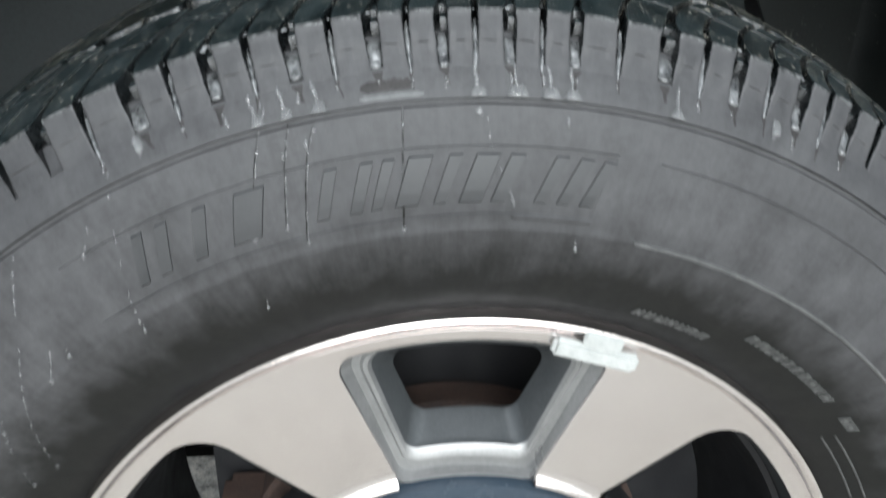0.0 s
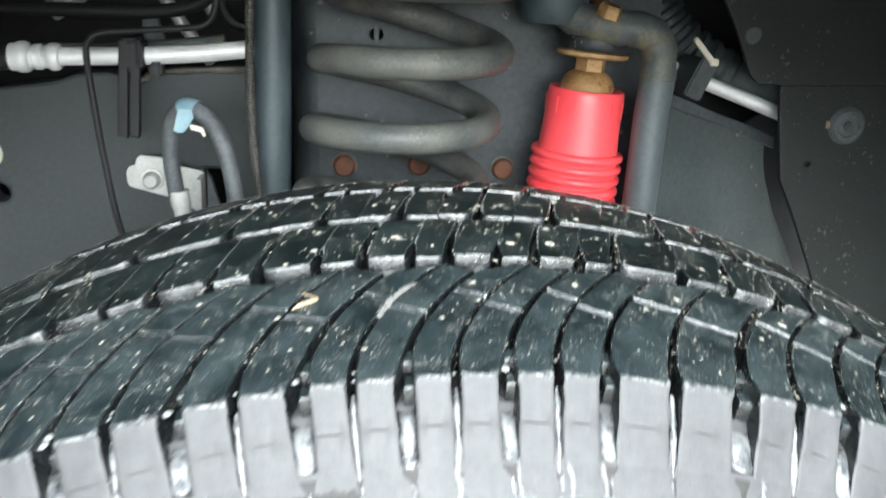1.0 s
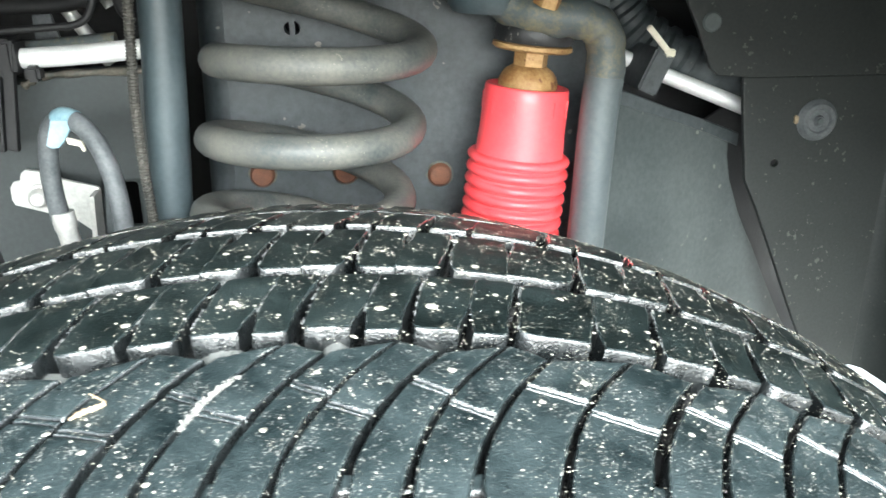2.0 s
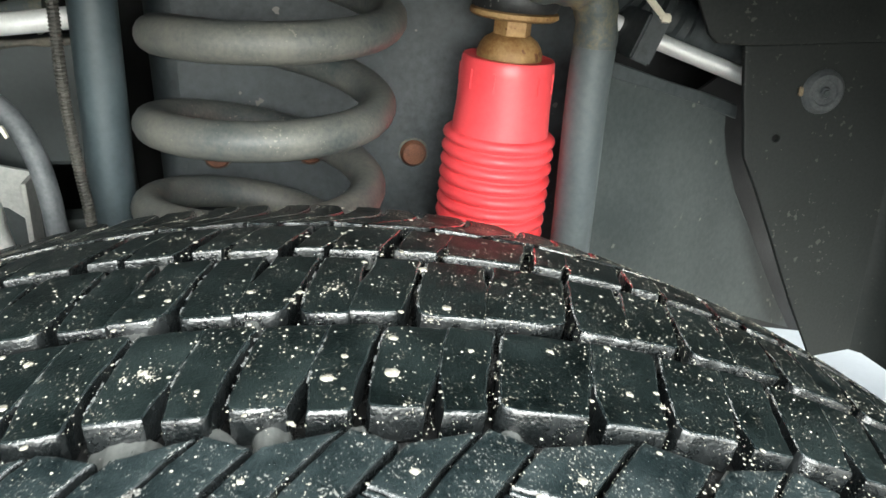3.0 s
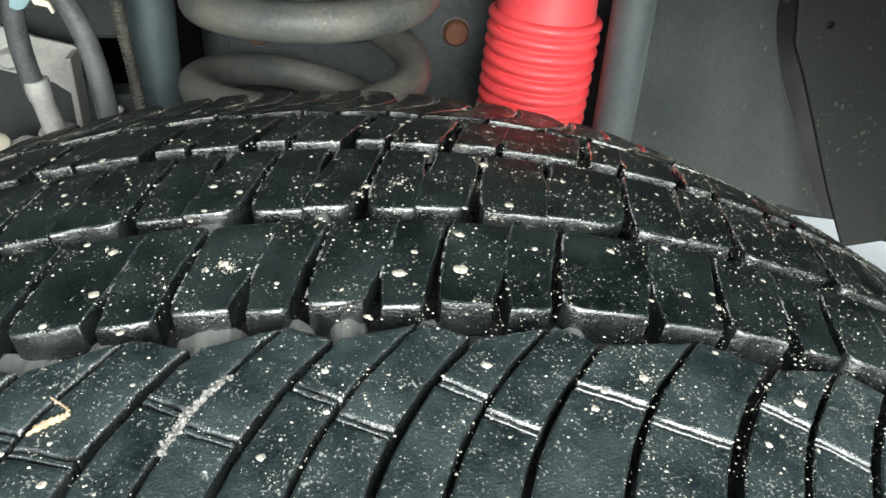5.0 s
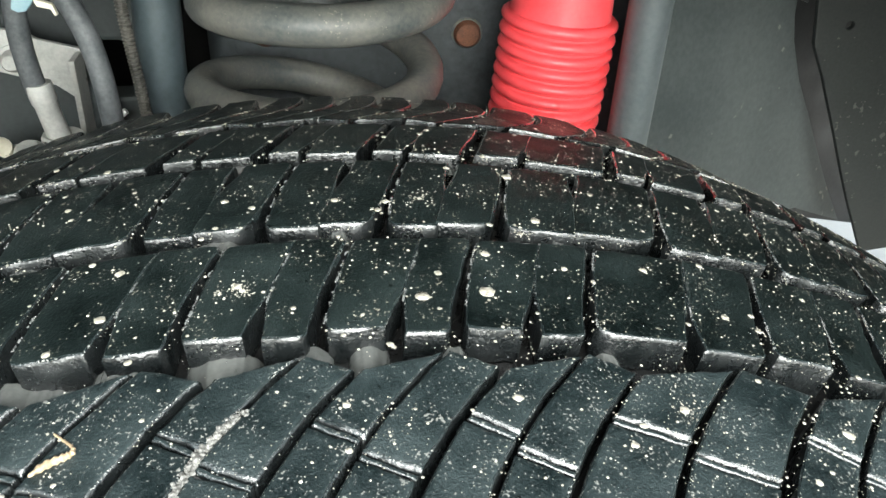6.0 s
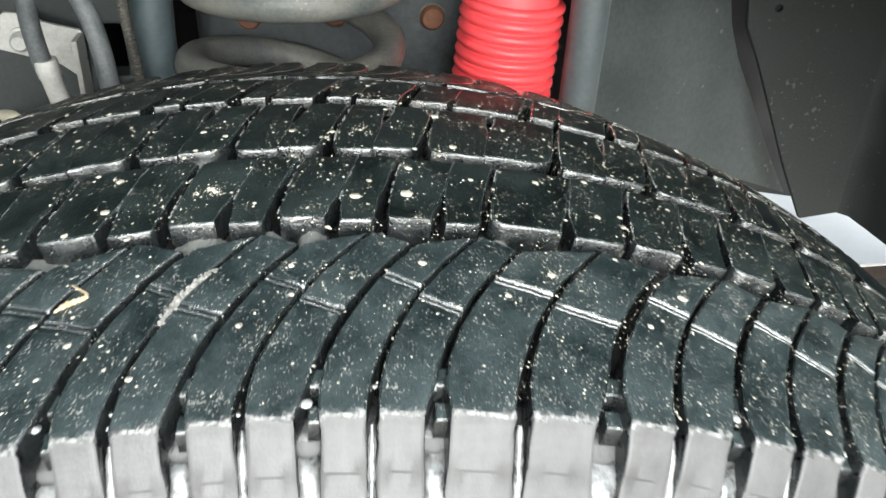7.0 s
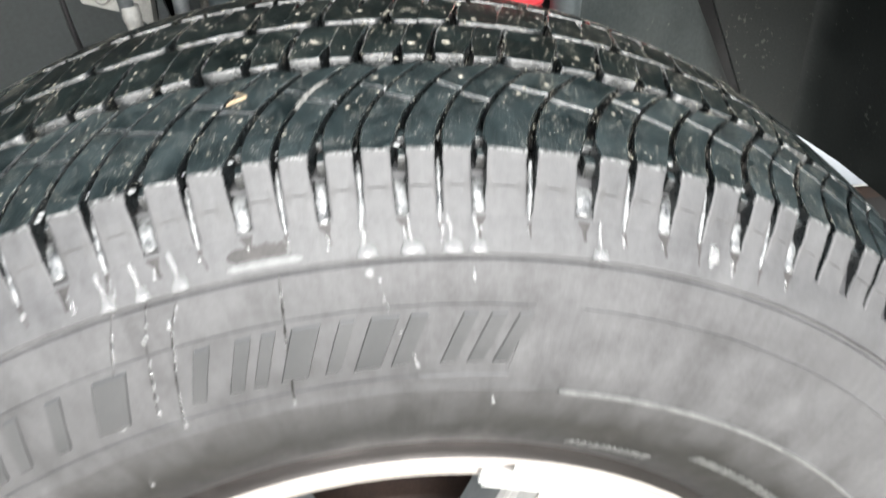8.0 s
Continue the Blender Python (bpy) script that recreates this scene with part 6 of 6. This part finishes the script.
    for k in range(n + 1):                            # one soft smear along the upper side of the ridge
        th = -8.0 + 4.4 * k / n
        half = 0.0013 * min(1.0, 7 * k / n + 0.15, 7 * (n - k) / n + 0.15) ** 0.5 * (1 + 0.3 * noise.noise(Vector((th * 2.3, 0, 3))))
        for j in range(5):
            r = 0.3656 + half * (j - 2) / 2 + 0.0002 * noise.noise(Vector((th * 3, j, 7)))
            a = radians(th)
            pale_v.append((r * math.sin(a), side_y(r) - (0.00035 if 0 < j < 4 else -0.0001), ZC + r * math.cos(a)))
    for k in range(n):
        for j in range(4):
            p = 5 * k + j
            pale_f.append((p, p + 5, p + 6, p + 1))
    k0, n = len(damp_v), 30                           # a wet patch above the smear
    for k in range(n + 1):
        q = k / n
        th = -7.9 + 3.7 * q
        top_r = 0.3718 + 0.0012 * noise.noise(Vector((th * 1.9, 0, 21))) + 0.0008 * noise.noise(Vector((th * 6, 0, 22)))
        low_r = 0.3676 + 0.0005 * noise.noise(Vector((th * 2.5, 0, 23)))
        close = min(1.0, 9 * q, 9 * (1 - q)) ** 0.5
        for j in range(5):
            r = low_r + (top_r - low_r) * (0.5 + (j / 4 - 0.5) * close)
            a = radians(th + 0.06 * noise.noise(Vector((j * 2.0, th, 24))))
            damp_v.append((r * math.sin(a), side_y(r) - (0.0002 if 0 < j < 4 and 0 < k < n else 0.00005), ZC + r * math.cos(a)))
    for k in range(n):
        for j in range(4):
            p = k0 + 5 * k + j
            damp_f.append((p, p + 5, p + 6, p + 1))
    tagged(new("damp_stains", mesh_of("damp_stains", damp_v, damp_f, "damp", True)), "damp dark stains below the shoulder lugs", "stains", kind="stuff")
    tagged(new("dried_smears", mesh_of("dried_smears", pale_v, pale_f, "dried", True)), "pale dried smear along the sidewall ridge", "smears", kind="stuff")
    gap_v, gap_f = [], []
    for k in range(len(STARTS) - 1):                  # wet silt and whitened water in the wide gaps between the lugs
        a, size = STARTS[k], STARTS[k + 1] - STARTS[k]
        gap_floor(gap_v, gap_f, a + 0.815 * size, a + 1.0 * size, rnd)
    # pale blobs whose colour stands for sky glints on water in the gaps
    for k in range(len(STARTS) - 1):
        a, size = STARTS[k], STARTS[k + 1] - STARTS[k]
        for place, wide in ((0.40, 0.0007), (0.90, 0.0016)):
            for q in range(rnd.choice((0, 1, 1, 2))):
                p, up = on_tread(a + place * size + rnd.uniform(-0.15, 0.15), rnd.uniform(0.003, 0.0115), -0.0022)
                blob(verts, faces, p, up, wide * rnd.uniform(0.6, 1.1), 0.5, rnd, 8)
    tagged(new("gap_silt", mesh_of("gap_silt", gap_v, gap_f, "gap_water", True)), "wet silt and water in the lug gaps, sky reflection in the colour", "silt", kind="stuff")
    tagged(new("water_film", mesh_of("water_film", verts, faces, "film", True)), "pale blobs of water in the lug gaps, sky glints in their colour", "water film", kind="stuff")


drips()


def pools():
    """Silty water standing in the grooves between the ribs."""
    rnd = random.Random(5)
    verts, faces = [], []
    runs = [(-22, -15.5, 0.0668, 0.0046), (-15.0, -6.8, 0.0668, 0.0052), (-6.4, -3.9, 0.0668, 0.0044), (-3.4, -0.9, 0.0668, 0.0044), (-0.3, 1.4, 0.0668, 0.0042), (1.8, 3.2, 0.0668, 0.0044), (4.6, 5.8, 0.0668, 0.0030), (9.9, 11.2, 0.0668, 0.0030),
            (-4.2, -1.5, 0.1090, 0.0042), (-11.0, -8.6, 0.1090, 0.0048), (1.0, 2.2, 0.1090, 0.0040), (9.4, 10.6, 0.1090, 0.0036), (-16, -13.5, 0.1090, 0.0040), (16.6, 17.4, 0.1090, 0.003),
            (5.4, 8.2, 0.1540, 0.0042), (-3.4, -1.6, 0.1540, 0.0042), (-9.4, -7.6, 0.1540, 0.0040), (0.0, 1.0, 0.1540, 0.003)]
    for a0, a1, w0, half in runs:
        n = max(8, int((a1 - a0) / 0.04))
        k0 = len(verts)
        for k in range(n + 1):
            th = a0 + (a1 - a0) * k / n
            taper = min(1.0, 3 * k / n, 3 * (n - k) / n) ** 0.5
            wob = noise.noise(Vector((th * 0.9, w0 * 50, 1.0))) + 0.6 * noise.noise(Vector((th * 3.3, w0 * 50, 9.0)))
            deep = 0.0100 - taper * (0.0047 if w0 < 0.1 else 0.0068) - 0.0009 * wob - 0.0002 * noise.noise(Vector((th * 5.0, w0 * 50, 6.0)))      # how far the water stands below the tread
            for side in (-2, -1, 0, 1, 2):
                w = w0 + side * 0.5 * (half + 0.0012)
                y, r, dy, dr = skin(w)
                r -= min(0.0100, deep + 0.0005 * noise.noise(Vector((th * 2.0, side * 0.9, 3.0))) + (0.0004 if abs(side) == 2 else 0.0))
                a = radians(th)
                verts.append((r * math.sin(a), y, ZC + r * math.cos(a)))
        for k in range(n):
            for j in range(4):
                p = k0 + 5 * k + j
                faces.append((p, p + 5, p + 6, p + 1))
    tagged(new("groove_water", mesh_of("groove_water", verts, faces, "silt", True)), "grey silty water standing in the tread grooves", "water", kind="stuff")


pools()


# ---- tread blocks last ----
def place_blocks():
    for verts, faces in NEAR_BLOCKS:
        me = mesh_of("tread_block", verts, faces, "tread", True)
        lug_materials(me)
        me.set_sharp_from_angle(angle=radians(38))
        ob = new("tread_block", me)
        ob.parent = TYRE
        ob.matrix_parent_inverse = TYRE.matrix_world.inverted()
    verts, faces = [], []
    for v, f in FAR_BLOCKS:
        k = len(verts)
        verts += v
        faces += [tuple(i + k for i in face) for face in f]
    me = mesh_of("tread_rest", verts, faces, "tread")
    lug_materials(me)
    ob = new("tread_rest", me)
    ob.parent = TYRE
    ob.matrix_parent_inverse = TYRE.matrix_world.inverted()
    tagged(ob, "further tread blocks round the tyre", kind="stuff")


bpy.context.view_layer.update()
place_blocks()
